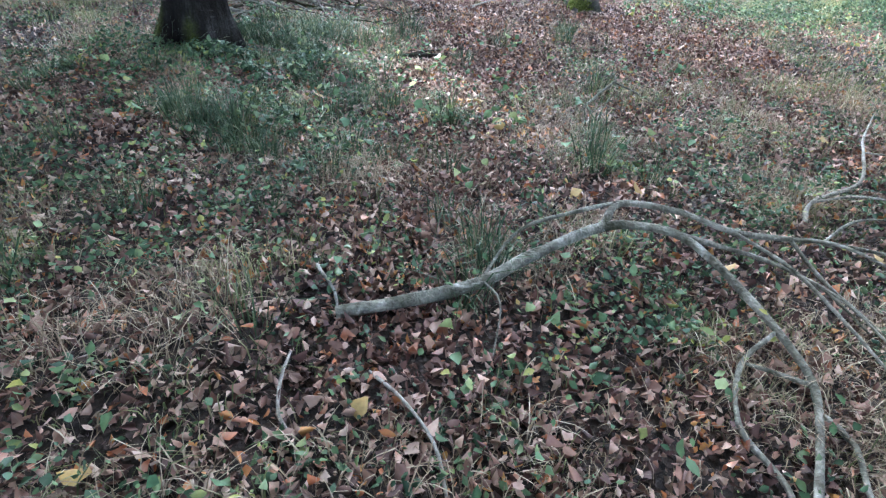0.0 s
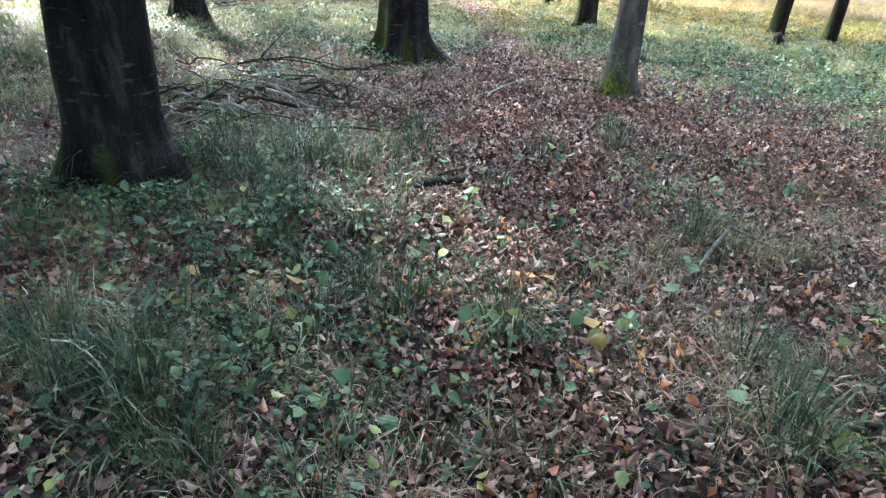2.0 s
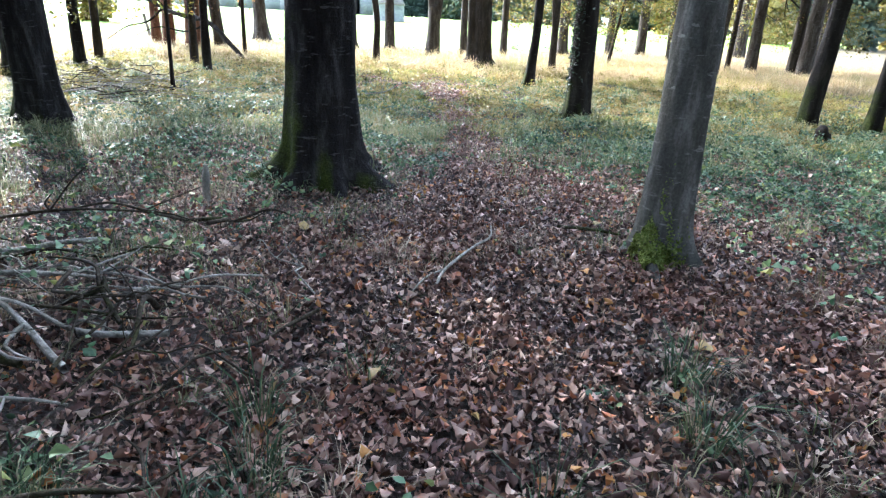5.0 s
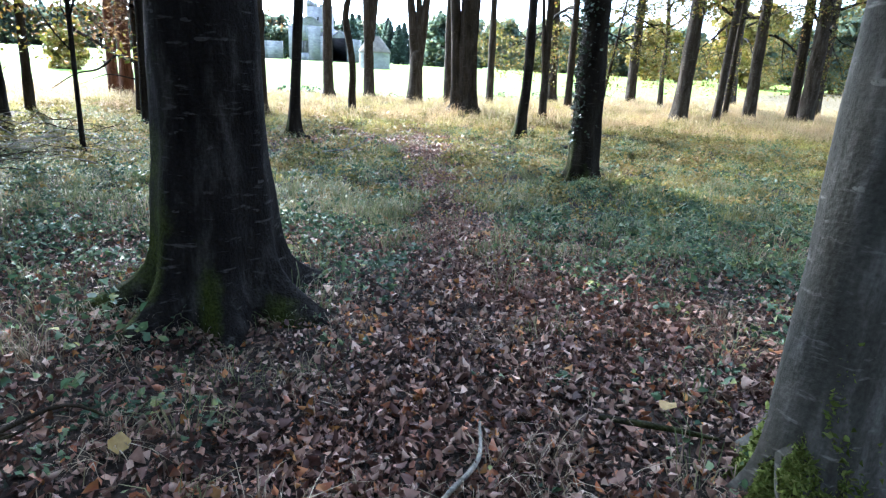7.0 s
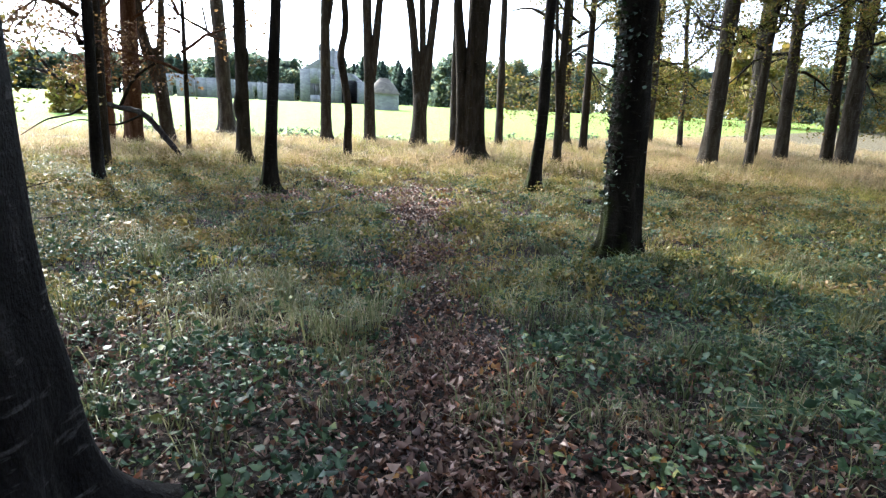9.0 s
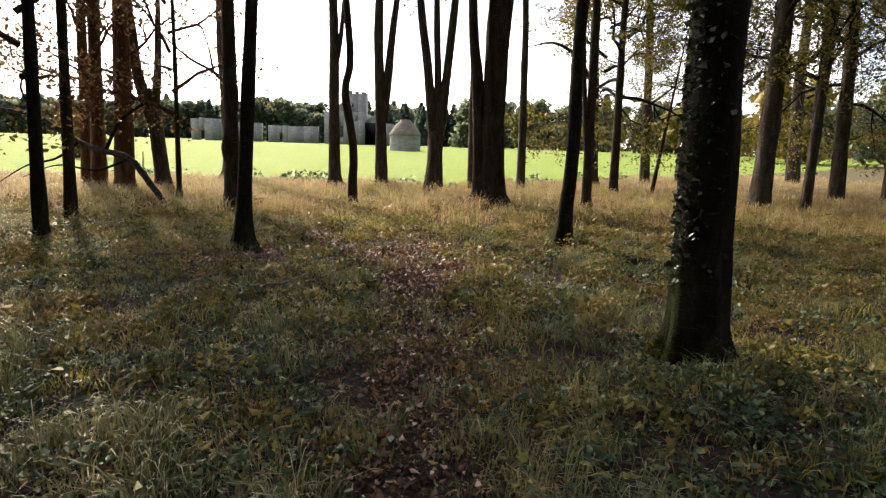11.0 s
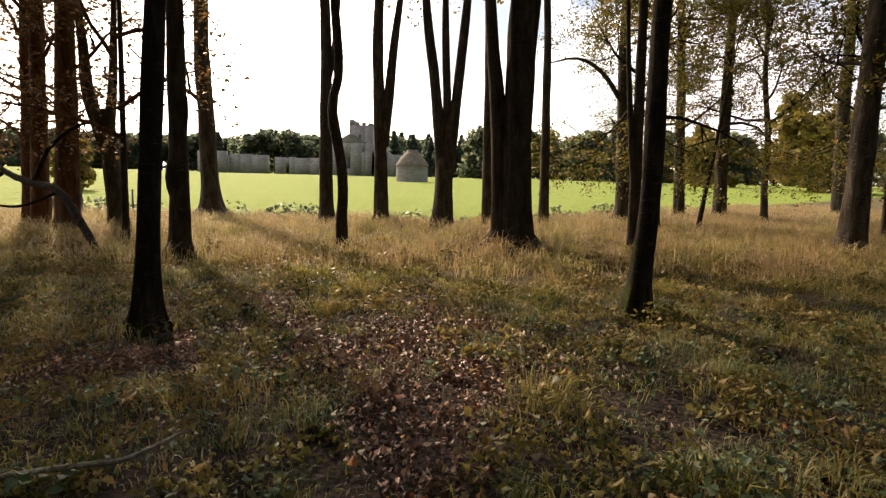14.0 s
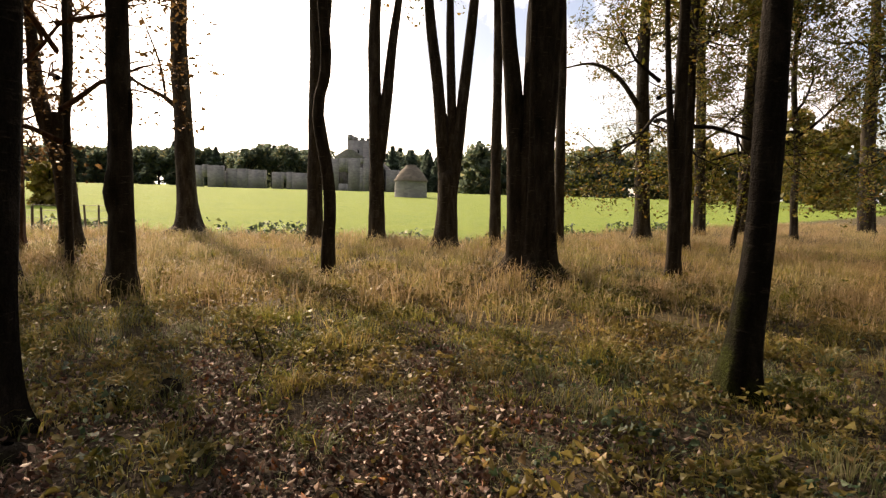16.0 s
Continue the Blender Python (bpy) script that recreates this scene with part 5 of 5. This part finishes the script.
def far_tree(meshes, x, y, s, kind, label, r):
    t = new(kind)
    t.location = (x, y, float(rise(np.float64(y))) - 0.1)
    t.rotation_euler = (0, 0, r.uniform(0, 6.28))
    t.scale = (s * r.uniform(0.9, 1.15), s * r.uniform(0.9, 1.15), s)
    tagged(t, label, "tree", "trees beyond the field")
    part("trunk", meshes[0], t)
    part("crown", meshes[1], t)


r = np.random.default_rng(31)
for i in range(84):
    far_tree(oaks[i % 4] if i % 5 else firs[i % 2], -270 + i * 3.0 + r.normal(0, 2), 262 + r.normal(0, 5), r.uniform(1.15, 1.5), "oak_tree" if i % 5 else "fir_tree", "distant dark green tree at the field's end", r)
for dx, dy, s in ((-67, 184, 1.05), (-61, 188, 1.2), (-55, 186, 1.12), (-50, 190, 0.9), (-44, 190, 0.8), (-36, 192, 0.8), (-73, 190, 0.8)):
    far_tree(oaks[int(s * 100) % 4], dx, dy, s, "oak_tree", "broad dark oak standing behind the ruins", r)
for i in range(34):
    far_tree(firs[i % 2], -36 + i * 1.5 + r.normal(0, 0.8), 200 + r.normal(0, 5), r.uniform(0.85, 1.1), "fir_tree", "dark conifer behind the ruined church", r)
for i in range(64):
    far_tree(firs[i % 2] if i % 4 == 1 else oaks[i % 4], 2 + i * 2.6 + r.normal(0, 2), 180 - i * 0.95 + r.normal(0, 5), r.uniform(0.75, 1.2), "fir_tree" if i % 4 == 1 else "oak_tree", "dark green tree in the far hedgerow", r)
for i, (dx, dy, s) in enumerate(((47, 92, 1.15), (56, 86, 1.0), (66, 92, 1.2), (63, 72, 1.1), (76, 80, 1.2), (78, 62, 1.15), (40, 110, 0.9))):
    far_tree(golds[i % 2] if i % 3 != 1 else oaks[i % 4], dx, dy, s, "lime_tree" if i % 3 != 1 else "oak_tree", "broad tree with yellowing autumn leaves" if i % 3 != 1 else "broad green tree beside the field", r)
for i, (dx, dy, s) in enumerate(((-27, 38, 0.32), (-33, 42, 0.38), (-24, 47, 0.28), (-42, 50, 0.45), (-38, 36, 0.4), (-50, 62, 0.55))):
    far_tree(golds[i % 2], dx, dy, s, "hawthorn_bush", "yellow-green bush at the field's margin", r)
